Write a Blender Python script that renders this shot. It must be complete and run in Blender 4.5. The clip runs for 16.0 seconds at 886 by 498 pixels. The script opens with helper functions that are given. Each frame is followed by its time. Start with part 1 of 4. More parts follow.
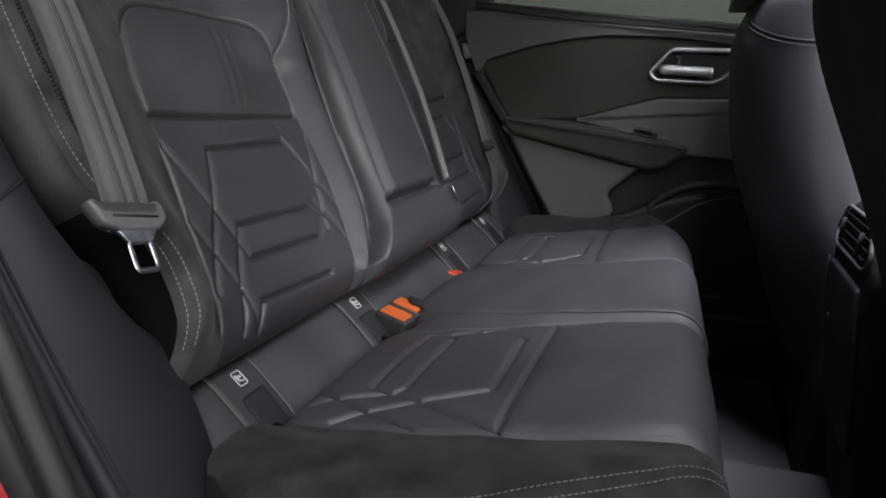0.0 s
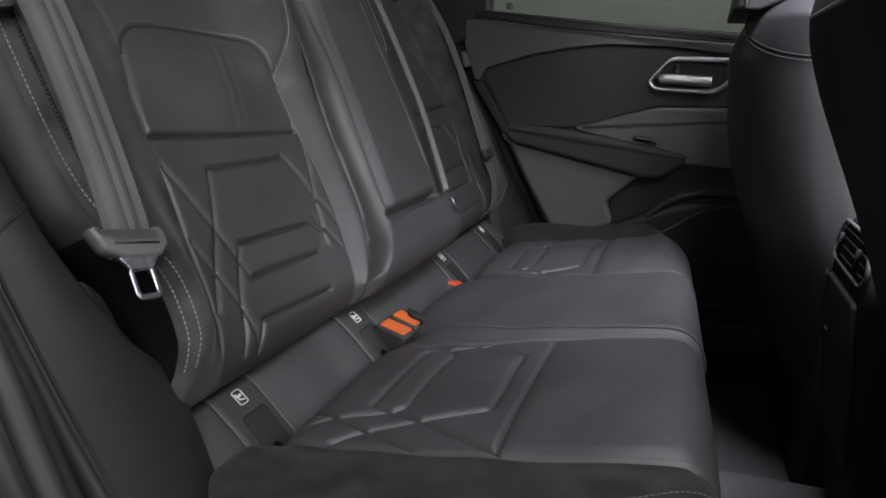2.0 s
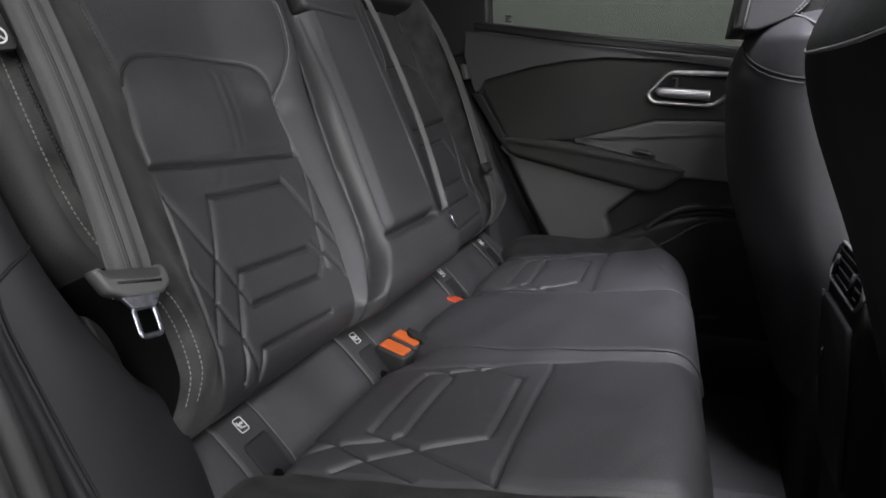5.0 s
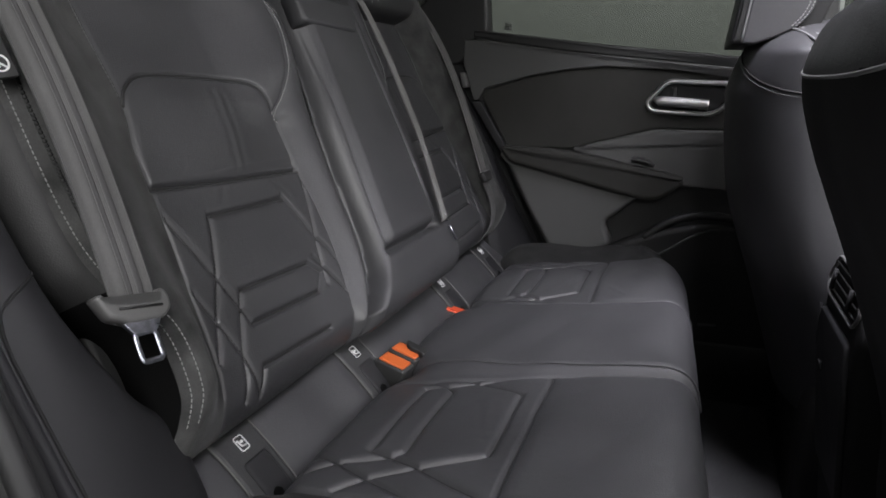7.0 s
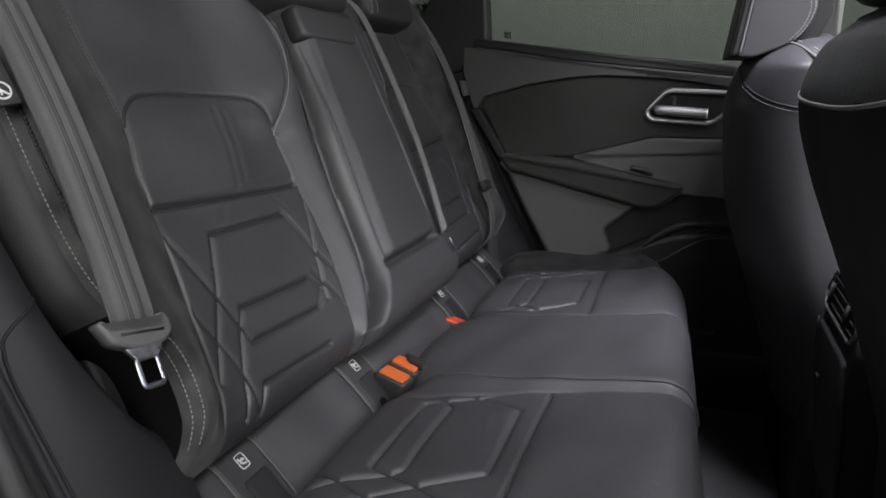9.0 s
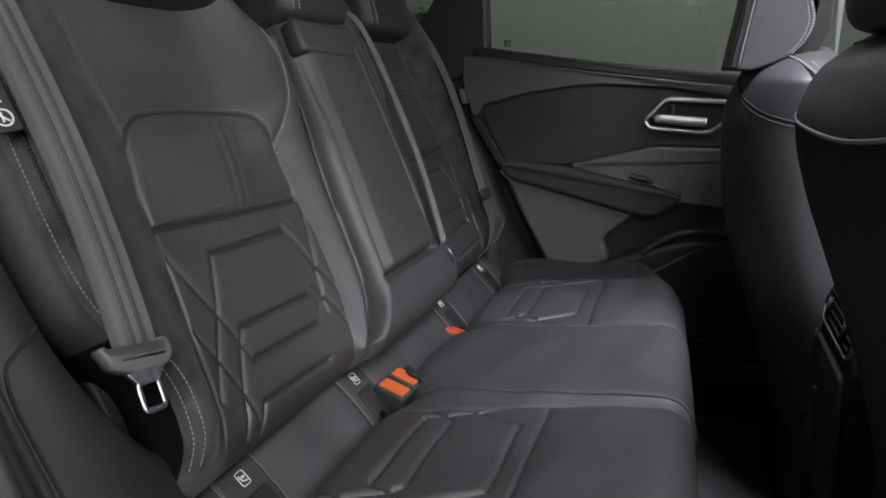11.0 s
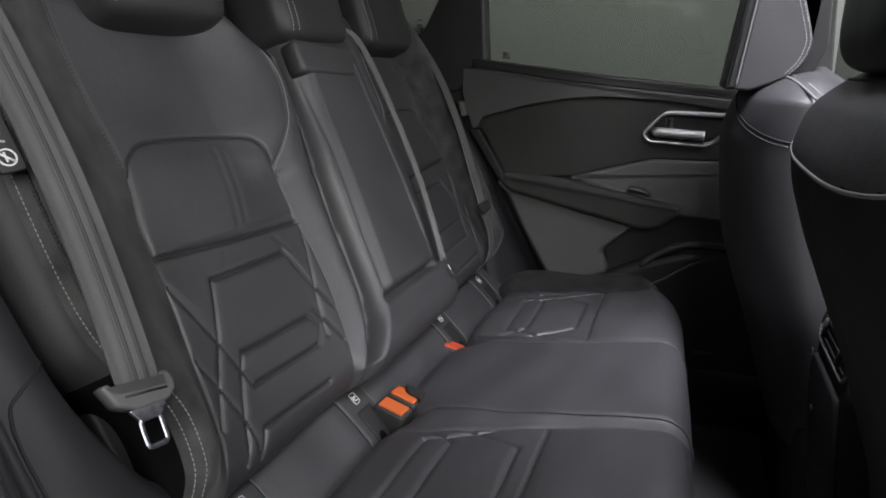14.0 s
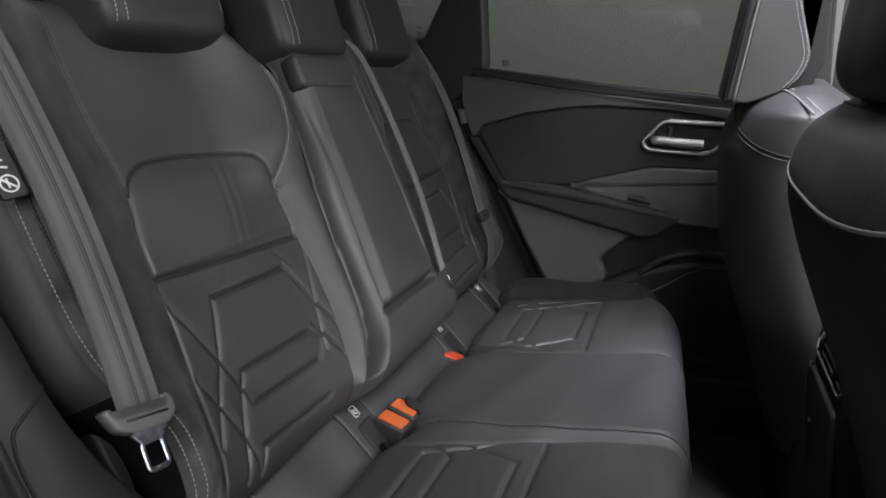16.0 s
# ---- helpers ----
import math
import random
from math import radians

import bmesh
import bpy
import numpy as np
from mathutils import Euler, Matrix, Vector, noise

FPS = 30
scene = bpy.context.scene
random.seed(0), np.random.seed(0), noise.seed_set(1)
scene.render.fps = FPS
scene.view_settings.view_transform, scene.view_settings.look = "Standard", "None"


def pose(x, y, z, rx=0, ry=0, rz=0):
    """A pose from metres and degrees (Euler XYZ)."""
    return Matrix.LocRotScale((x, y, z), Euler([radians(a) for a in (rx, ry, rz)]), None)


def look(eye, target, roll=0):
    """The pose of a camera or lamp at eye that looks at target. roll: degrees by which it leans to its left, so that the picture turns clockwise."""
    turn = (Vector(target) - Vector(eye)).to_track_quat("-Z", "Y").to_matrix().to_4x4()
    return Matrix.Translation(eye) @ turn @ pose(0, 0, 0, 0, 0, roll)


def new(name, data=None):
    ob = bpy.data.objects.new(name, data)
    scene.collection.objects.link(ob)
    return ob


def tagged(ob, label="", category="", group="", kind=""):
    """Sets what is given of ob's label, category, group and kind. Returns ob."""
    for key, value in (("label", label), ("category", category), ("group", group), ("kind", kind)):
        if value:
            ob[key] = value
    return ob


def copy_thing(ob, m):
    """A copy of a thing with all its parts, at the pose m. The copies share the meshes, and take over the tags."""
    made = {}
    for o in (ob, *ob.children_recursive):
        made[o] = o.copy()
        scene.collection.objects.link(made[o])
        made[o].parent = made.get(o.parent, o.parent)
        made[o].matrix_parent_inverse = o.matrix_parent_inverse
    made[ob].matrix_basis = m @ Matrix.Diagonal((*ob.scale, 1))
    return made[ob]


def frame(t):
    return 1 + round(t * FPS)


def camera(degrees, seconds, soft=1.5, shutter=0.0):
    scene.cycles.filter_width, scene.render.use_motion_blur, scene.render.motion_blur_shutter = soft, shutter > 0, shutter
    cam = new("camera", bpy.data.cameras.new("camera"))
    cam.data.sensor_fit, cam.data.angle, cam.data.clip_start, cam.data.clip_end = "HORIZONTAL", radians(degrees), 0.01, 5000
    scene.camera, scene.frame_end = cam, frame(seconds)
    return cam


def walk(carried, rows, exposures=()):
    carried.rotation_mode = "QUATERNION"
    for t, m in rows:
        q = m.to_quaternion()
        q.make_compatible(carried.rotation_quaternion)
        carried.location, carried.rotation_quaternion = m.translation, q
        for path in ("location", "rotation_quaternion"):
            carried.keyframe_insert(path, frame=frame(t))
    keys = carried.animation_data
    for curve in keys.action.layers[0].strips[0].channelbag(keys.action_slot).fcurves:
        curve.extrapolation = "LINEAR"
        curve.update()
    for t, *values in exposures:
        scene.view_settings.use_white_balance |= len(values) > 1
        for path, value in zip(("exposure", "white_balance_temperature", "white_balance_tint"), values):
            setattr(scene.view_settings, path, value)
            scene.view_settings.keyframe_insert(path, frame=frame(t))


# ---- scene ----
cam = camera(65.64, 16.0, soft=1.75)
# seconds, eye x y z, turn to the left, tilt up, lean to the right
ROWS = [
    (0.0, 0.4443, -1.0537, 0.6924, 19.598, -13.898, -0.629),
    (2.0, 0.4445, -1.0526, 0.7161, 19.594, -14.007, -0.617),
    (4.0, 0.4447, -1.0515, 0.7398, 19.589, -14.116, -0.605),
    (6.0, 0.4449, -1.0503, 0.7635, 19.585, -14.224, -0.594),
    (8.0, 0.4451, -1.0491, 0.7871, 19.581, -14.333, -0.582),
    (10.0, 0.4454, -1.0479, 0.8107, 19.577, -14.442, -0.571),
    (12.0, 0.4456, -1.0466, 0.8342, 19.573, -14.550, -0.559),
    (14.0, 0.4458, -1.0453, 0.8578, 19.569, -14.659, -0.547),
    (16.0, 0.4461, -1.0439, 0.8813, 19.565, -14.768, -0.536),
]


def aim(x, y, z, turn, tilt, lean):
    a, b = radians(turn), radians(tilt)
    return look((x, y, z), (x - math.sin(a) * math.cos(b), y + math.cos(a) * math.cos(b), z + math.sin(b)), -lean)


walk(cam, [(t, aim(*row)) for t, *row in ROWS])

# ---- light ----
world = bpy.data.worlds.new("studio_world")
scene.world = world
world.use_nodes = True
world.node_tree.nodes["Background"].inputs[0].default_value = (0.5, 0.52, 0.5, 1)
world.node_tree.nodes["Background"].inputs[1].default_value = 0.02


def softbox(name, eye, target, sx, sy, watts, colour=(1, 1, 1)):
    lamp = bpy.data.lights.new(name, "AREA")
    lamp.shape, lamp.size, lamp.size_y, lamp.energy, lamp.color = "RECTANGLE", sx, sy, watts, colour
    ob = new(name, lamp)
    ob.matrix_world = look(eye, target)
    return ob


softbox("studio_top_softbox", (0.92, -0.35, 2.6), (0.6, -0.1, 0.4), 1.0, 1.7, 215, (0.985, 0.965, 1.07))
softbox("studio_side_softbox", (1.28, -2.65, 1.95), (0.1, 0.1, 0.6), 1.2, 1.5, 100, (1.0, 0.995, 0.99))
# unseen fill, added to brighten the upper seat backs from the front
softbox("studio_front_fill", (3.3, 0.1, 1.75), (0.0, -0.1, 0.75), 2.6, 1.0, 122, (1.0, 0.99, 1.0))
# unseen fill, added to set how bright the wall shows through the window
softbox("studio_wall_fill", (0.0, 2.3, 3.6), (0.0, 3.9, 0.4), 3.0, 1.2, 33, (0.97, 1.0, 0.94))
scene.view_settings.exposure = -0.07


# ---- materials ----
def material(name, colour, rough=0.5, metal=0.0, grain=0.0, grain_size=900, bump=0.0, stain=0.0, stain_size=9, sheen=0.0, spec=0.5, cells=False, wrinkle=0.0):
    m = bpy.data.materials.new(name)
    m.use_nodes = True
    nt = m.node_tree
    b = nt.nodes["Principled BSDF"]
    b.inputs["Roughness"].default_value = rough
    b.inputs["Metallic"].default_value = metal
    b.inputs["Specular IOR Level"].default_value = spec
    if sheen:
        b.inputs["Sheen Weight"].default_value = sheen
        b.inputs["Sheen Roughness"].default_value = 0.4
    co = nt.nodes.new("ShaderNodeTexCoord")
    big = nt.nodes.new("ShaderNodeTexNoise")
    big.inputs["Scale"].default_value = stain_size
    big.inputs["Detail"].default_value = 5
    nt.links.new(co.outputs["Object"], big.inputs["Vector"])
    fine = nt.nodes.new("ShaderNodeTexVoronoi" if cells else "ShaderNodeTexNoise")
    fine.inputs["Scale"].default_value = grain_size
    if not cells:
        fine.inputs["Detail"].default_value = 3
    nt.links.new(co.outputs["Object"], fine.inputs["Vector"])
    fine_out = fine.outputs["Distance"] if cells else fine.outputs["Fac"]

    def ramp(src, amount, base):
        mr = nt.nodes.new("ShaderNodeMapRange")
        mr.inputs["From Min"].default_value, mr.inputs["From Max"].default_value = 0.25, 0.75
        mr.inputs["To Min"].default_value, mr.inputs["To Max"].default_value = base - amount, base + amount
        nt.links.new(src, mr.inputs["Value"])
        return mr.outputs["Result"]

    mul = nt.nodes.new("ShaderNodeMath")
    mul.operation = "MULTIPLY"
    nt.links.new(ramp(big.outputs["Fac"], stain, 1.0), mul.inputs[0])
    nt.links.new(ramp(fine_out, grain, 1.0), mul.inputs[1])
    mix = nt.nodes.new("ShaderNodeVectorMath")
    mix.operation = "SCALE"
    mix.inputs[0].default_value = colour
    nt.links.new(mul.outputs[0], mix.inputs["Scale"])
    nt.links.new(mix.outputs[0], b.inputs["Base Color"])
    nt.links.new(ramp(big.outputs["Fac"], 0.06, rough), b.inputs["Roughness"])
    if bump:
        bp = nt.nodes.new("ShaderNodeBump")
        bp.inputs["Strength"].default_value = bump
        bp.inputs["Distance"].default_value = 0.0006
        nt.links.new(fine_out, bp.inputs["Height"])
        if wrinkle:
            slow = nt.nodes.new("ShaderNodeTexNoise")
            slow.inputs["Scale"].default_value, slow.inputs["Detail"].default_value, slow.inputs["Distortion"].default_value = 34, 3, 0.8
            nt.links.new(co.outputs["Object"], slow.inputs["Vector"])
            b2 = nt.nodes.new("ShaderNodeBump")
            b2.inputs["Strength"].default_value, b2.inputs["Distance"].default_value = wrinkle, 0.004
            nt.links.new(slow.outputs["Fac"], b2.inputs["Height"])
            nt.links.new(b2.outputs[0], bp.inputs["Normal"])
        nt.links.new(bp.outputs[0], b.inputs["Normal"])
    return m


LEATHER = material("black_leather", (0.0360, 0.0357, 0.0380), 0.44, grain=0.10, grain_size=700, bump=0.36, stain=0.12, cells=True, spec=0.5, wrinkle=0.10)
# the seat leather darkened, for flanks and seams that turn from the light
LEATHER_SHADED = material("shaded_side_leather", (0.012, 0.012, 0.012), 0.6, grain=0.1, grain_size=700, bump=0.2, stain=0.08, cells=True, spec=0.3)
# leather lowered in colour because less light falls on the headrests
HEAD_SHADED = material("shaded_headrest_leather", (0.018, 0.018, 0.0185), 0.52, grain=0.1, grain_size=700, bump=0.25, stain=0.08, cells=True, spec=0.4)
SUEDE = material("black_suede", (0.0185, 0.0184, 0.0182), 0.95, grain=0.35, grain_size=1400, bump=0.35, stain=0.55, stain_size=30, sheen=0.04, spec=0.1)
DOOR_SUEDE = material("door_suede", (0.033, 0.0325, 0.0305), 0.95, grain=0.25, grain_size=1400, bump=0.3, stain=0.10, stain_size=14, sheen=0.04, spec=0.1)
# the suede made lighter, so that the bolsters look more strongly lit
BOLSTER_LIT = material("lit_bolster_suede", (0.040, 0.040, 0.0395), 0.9, grain=0.35, grain_size=1200, bump=0.35, stain=0.55, stain_size=26, sheen=0.10, spec=0.15)
PLASTIC = material("soft_dark_plastic", (0.056, 0.056, 0.0545), 0.55, grain=0.12, grain_size=1500, bump=0.2, stain=0.06, spec=0.4)
PLASTIC_TRIM = material("grained_grey_trim", (0.0115, 0.0114, 0.0127), 0.6, grain=0.15, grain_size=1300, bump=0.3, stain=0.08, spec=0.35)
COVER = material("grained_cover_plastic", (0.026, 0.026, 0.027), 0.62, grain=0.4, grain_size=1100, bump=0.5, stain=0.08, spec=0.4)
PLASTIC_BLACK = material("black_plastic", (0.023, 0.023, 0.023), 0.5, grain=0.1, bump=0.1, stain=0.1, spec=0.35)
# near-black that stands for the shade inside gaps and slots
VOID = material("hollow_shade_black", (0.003, 0.003, 0.003), 0.95, grain=0.3, bump=0.2, stain=0.2, spec=0.05)
SHELL = material("black_seat_shell", (0.012, 0.012, 0.012), 0.7, grain=0.1, bump=0.1, stain=0.1, spec=0.2)
CARPET = material("black_carpet", (0.05, 0.05, 0.052), 0.95, grain=0.5, grain_size=900, bump=0.8, stain=0.2, spec=0.1)
HEADLINER = material("grey_headliner", (0.10, 0.10, 0.10), 0.95, grain=0.15, bump=0.3, stain=0.05, spec=0.1)
WEBBING = material("belt_webbing", (0.135, 0.132, 0.128), 0.6, grain=0.2, grain_size=1200, bump=0.3, stain=0.12, stain_size=14, spec=0.35)
THREAD = material("pale_thread", (0.30, 0.30, 0.30), 0.7, stain=0.15, stain_size=60)
THREAD_PALE = material("fine_pale_thread", (0.20, 0.20, 0.195), 0.7, stain=0.2, stain_size=60)
WEBBING_DARK = material("belt_webbing_band", (0.056, 0.055, 0.055), 0.6, grain=0.25, grain_size=1200, bump=0.35, stain=0.15, stain_size=14, spec=0.3)
# the belt webbing again, darkened for the dimmer light on the near belt
WEBBING_NEAR = material("dimmed_webbing", (0.074, 0.073, 0.072), 0.6, grain=0.25, grain_size=1200, bump=0.35, stain=0.15, stain_size=14, spec=0.3)
THREAD_GREY = material("grey_thread", (0.075, 0.075, 0.075), 0.7, stain=0.15, stain_size=60)
THREAD_BLACK = material("black_thread", (0.010, 0.010, 0.010), 0.7, stain=0.1)
CHROME = material("bright_chrome", (0.46, 0.47, 0.52), 0.32, metal=1.0, stain=0.35, stain_size=160)
SATIN = material("satin_metal", (0.62, 0.62, 0.61), 0.34, metal=1.0, stain=0.05)
ORANGE = material("orange_plastic", (0.42, 0.09, 0.022), 0.38, stain=0.06)
RED_PLASTIC = material("red_plastic", (0.42, 0.05, 0.018), 0.4, stain=0.06)
PLATE = material("grey_tongue_plastic", (0.078, 0.077, 0.076), 0.5, grain=0.1, bump=0.15, stain=0.06)
WHITE = material("white_print", (0.55, 0.55, 0.55), 0.6)
RUBBER = material("black_rubber", (0.011, 0.011, 0.011), 0.6, grain=0.1, bump=0.1, stain=0.1, spec=0.4)
PAINT = material("red_car_paint", (0.17, 0.004, 0.006), 0.25, stain=0.03)
PIPING = material("pale_piping", (0.13, 0.13, 0.13), 0.45, stain=0.05)
STUDIO = material("studio_wall_paint", (0.42, 0.44, 0.41), 0.9, stain=0.05, stain_size=0.6)
# floor out of view, lightened to bounce fill light into the car
STUDIO_FLOOR = material("studio_floor", (0.55, 0.55, 0.55), 0.7, stain=0.1, stain_size=1.5)


def glass_material(name, tint):
    m = bpy.data.materials.new(name)
    m.use_nodes = True
    nt = m.node_tree
    nt.nodes.clear()
    out = nt.nodes.new("ShaderNodeOutputMaterial")
    tr = nt.nodes.new("ShaderNodeBsdfTransparent")
    tr.inputs[0].default_value = tint
    gl = nt.nodes.new("ShaderNodeBsdfGlossy")
    gl.inputs["Roughness"].default_value = 0.03
    fr = nt.nodes.new("ShaderNodeFresnel")
    fr.inputs[0].default_value = 1.45
    mx = nt.nodes.new("ShaderNodeMixShader")
    nt.links.new(fr.outputs[0], mx.inputs[0])
    nt.links.new(tr.outputs[0], mx.inputs[1])
    nt.links.new(gl.outputs[0], mx.inputs[2])
    nt.links.new(mx.outputs[0], out.inputs[0])
    return m


GLASS = glass_material("tinted_glass", (0.545, 0.56, 0.535, 1))
CLEAR = glass_material("clear_glass", (0.85, 0.86, 0.86, 1))


# ---- mesh helpers ----
def thing(name, label, category, group="", kind=""):
    ob = new(name)
    ob.empty_display_size = 0.05
    return tagged(ob, label, category, group, kind)


def finish(name, me, mat, parent=None, label="", smooth=True):
    me.materials.append(mat)
    if smooth:
        me.polygons.foreach_set("use_smooth", [True] * len(me.polygons))
    ob = new(name, me)
    if parent is not None:
        ob.parent = parent
    if label:
        ob["label"] = label
    return ob


def part(name, verts, faces, mat, parent=None, label="", smooth=True, weld=True):
    me = bpy.data.meshes.new(name)
    me.from_pydata([tuple(v) for v in verts], [], [tuple(f) for f in faces])
    bm = bmesh.new()
    bm.from_mesh(me)
    if weld:
        bmesh.ops.remove_doubles(bm, verts=bm.verts, dist=1e-6)
    bmesh.ops.recalc_face_normals(bm, faces=bm.faces)
    bm.to_mesh(me)
    bm.free()
    return finish(name, me, mat, parent, label, smooth)


def grid_faces(rows, cols, start=0, close=False):
    out = []
    for i in range(rows - 1):
        for j in range(cols if close else cols - 1):
            k = (j + 1) % cols
            out.append((start + i * cols + j, start + i * cols + k, start + (i + 1) * cols + k, start + (i + 1) * cols + j))
    return out


def sheet(name, pts, mat, parent=None, label="", mask=None):
    """A smooth sheet through an array rows x cols x 3; mask keeps some of its quads."""
    r, c = pts.shape[:2]
    q = np.array(grid_faces(r, c))
    if mask is not None:
        q = q[mask.reshape(-1)]
    used = np.unique(q)
    back = np.zeros(r * c, int)
    back[used] = np.arange(len(used))
    me = bpy.data.meshes.new(name)
    me.from_pydata([tuple(v) for v in pts.reshape(-1, 3)[used]], [], [tuple(f) for f in back[q]])
    return finish(name, me, mat, parent, label)


def spline(pts, n):
    """n points along a smooth curve through pts."""
    p = np.array(pts, float)
    if len(p) == 2:
        return p[0] + (p[1] - p[0]) * np.linspace(0, 1, n)[:, None]
    q = np.vstack([2 * p[0] - p[1], p, 2 * p[-1] - p[-2]])
    d = np.r_[0, np.cumsum(np.linalg.norm(np.diff(p, axis=0), axis=1))]
    out = []
    for s in np.linspace(0, d[-1], n):
        i = min(max(np.searchsorted(d, s) - 1, 0), len(p) - 2)
        t = (s - d[i]) / max(d[i + 1] - d[i], 1e-9)
        a, b, c, e = q[i], q[i + 1], q[i + 2], q[i + 3]
        out.append(0.5 * (2 * b + (c - a) * t + (2 * a - 5 * b + 4 * c - e) * t * t + (3 * b - a - 3 * c + e) * t ** 3))
    return np.array(out)


def tube_mesh(pts, r, sides=8, closed=False, flat=1.0, up=(0, 0, 1)):
    p = np.array(pts, float)
    n = len(p)
    verts = []
    for i in range(n):
        a = p[(i - 1) % n] if closed or i else p[0]
        b = p[(i + 1) % n] if closed or i < n - 1 else p[-1]
        t = (b - a) / max(np.linalg.norm(b - a), 1e-9)
        s = np.cross(t, up)
        s = s / max(np.linalg.norm(s), 1e-9)
        u = np.cross(s, t)
        for k in range(sides):
            g = 2 * math.pi * k / sides
            verts.append(p[i] + r * (math.cos(g) * s + flat * math.sin(g) * u))
    faces = grid_faces(n, sides, close=True)
    if closed:
        faces += [((n - 1) * sides + j, (n - 1) * sides + (j + 1) % sides, (j + 1) % sides, j) for j in range(sides)]
    else:
        faces += [tuple(range(sides))[::-1], tuple(range((n - 1) * sides, n * sides))]
    return verts, faces


def tube(name, pts, r, mat, parent=None, label="", sides=8, closed=False, flat=1.0, up=(0, 0, 1)):
    v, f = tube_mesh(pts, r, sides, closed, flat, up)
    return part(name, v, f, mat, parent, label)


def dashes(name, pts, mat, parent=None, label="", pitch=0.0052, length=0.0034, r=0.0007, lift=(0, 0, 0)):
    """Sewn stitches along a line."""
    p = np.array(pts, float) + np.array(lift)
    d = np.r_[0, np.cumsum(np.linalg.norm(np.diff(p, axis=0), axis=1))]
    verts, faces = [], []
    for s in np.arange(0, d[-1] - length, pitch):
        a = np.array([np.interp(s, d, p[:, k]) for k in range(3)])
        b = np.array([np.interp(s + length, d, p[:, k]) for k in range(3)])
        m = (a + b) / 2
        v, f = tube_mesh([a, a + (m - a) * 0.4, b + (m - b) * 0.4, b], r, 4, up=(0.3, 0.5, 0.8))
        faces += [tuple(i + len(verts) for i in q) for q in f]
        verts += v
    return part(name, verts, faces, mat, parent, label, weld=False)


def outline(poly, radius=0.0, n=5):
    """A closed polygon with its corners rounded."""
    p = [np.array(q, float) for q in poly]
    if radius <= 0:
        return np.array(p)
    out = []
    for i in range(len(p)):
        a, b, c = p[i - 1], p[i], p[(i + 1) % len(p)]
        u, w = a - b, c - b
        k = min(radius, 0.45 * np.linalg.norm(u), 0.45 * np.linalg.norm(w))
        s, e = b + u / np.linalg.norm(u) * k, b + w / np.linalg.norm(w) * k
        for t in np.linspace(0, 1, n):
            out.append((1 - t) ** 2 * s + 2 * t * (1 - t) * b + t * t * e)
    return np.array(out)


def inset(p, d):
    """A closed counter-clockwise or clockwise outline moved inwards by d."""
    a, b = np.roll(p, 1, axis=0), np.roll(p, -1, axis=0)
    t = b - a
    t = t / np.maximum(np.linalg.norm(t, axis=1), 1e-9)[:, None]
    area = 0.5 * np.sum(p[:, 0] * b[:, 1] - b[:, 0] * p[:, 1])
    nrm = np.stack([-t[:, 1], t[:, 0]], 1) * (1 if area > 0 else -1)
    return p + nrm * d


def pad(name, poly, lift, thick, mat, to3d, parent=None, label="", radius=0.01, bevel=0.006, steps=4, n=5):
    """A slab with rounded edges: poly is its outline in the plane of to3d(a, b, height); its face stands at height lift."""
    o = outline(poly, radius, n)
    rings = [(o, lift - thick)]
    for i in range(steps + 1):
        g = math.pi / 2 * i / steps
        rings.append((inset(o, bevel * (1 - math.cos(g))), lift - bevel + bevel * math.sin(g)))
    verts, c = [], len(o)
    for ring, h in rings:
        verts += [to3d(q[0], q[1], h) for q in ring]
    faces = grid_faces(len(rings), c, close=True)
    faces.append(tuple(range((len(rings) - 1) * c, len(rings) * c)))
    faces.append(tuple(range(c))[::-1])
    ob = part(name, verts, faces, mat, parent, label, smooth=True)
    for pol in ob.data.polygons:
        if len(pol.vertices) > 4:
            pol.use_smooth = False
    return ob


def block(name, lo, hi, mat, parent=None, label="", bevel=0.004):
    x0, y0, z0 = lo
    x1, y1, z1 = hi
    return pad(name, [(x0, y0), (x1, y0), (x1, y1), (x0, y1)], z1, z1 - z0, mat, lambda a, b, h: (a, b, h), parent, label, radius=bevel, bevel=bevel, steps=3, n=3)


def seg_dist(U, Vv, line):
    best = np.full(U.shape, 9.0)
    for (a, b), (c, d) in zip(line[:-1], line[1:]):
        dx, dy = c - a, d - b
        t = np.clip(((U - a) * dx + (Vv - b) * dy) / (dx * dx + dy * dy + 1e-12), 0, 1)
        best = np.minimum(best, np.hypot(U - a - t * dx, Vv - b - t * dy))
    return best


def curve(knots):
    k = np.array(knots, float)
    k = k[np.argsort(k[:, 0])]
    dense = spline(k, 160)
    return lambda v: np.interp(v, dense[:, 0], dense[:, 1])


def smooth(x):
    x = np.clip(x, 0, 1)
    return x * x * (3 - 2 * x)


MIRROR = Matrix.Diagonal((1, -1, 1, 1))


# ---- rear seat backs ----
BACK_O, BACK_V, BACK_N = np.array((-0.03, 0.0, 0.52)), np.array((-0.447, 0.0, 0.894)), np.array((0.894, 0.0, 0.447))


def back(u, v, w):
    """Across, up along the reclined back, out of it."""
    u, v, w = np.broadcast_arrays(np.asarray(u, float), np.asarray(v, float), np.asarray(w, float))
    p = BACK_O + v[..., None] * BACK_V + w[..., None] * BACK_N
    p = p.copy()
    p[..., 1] += u
    return p


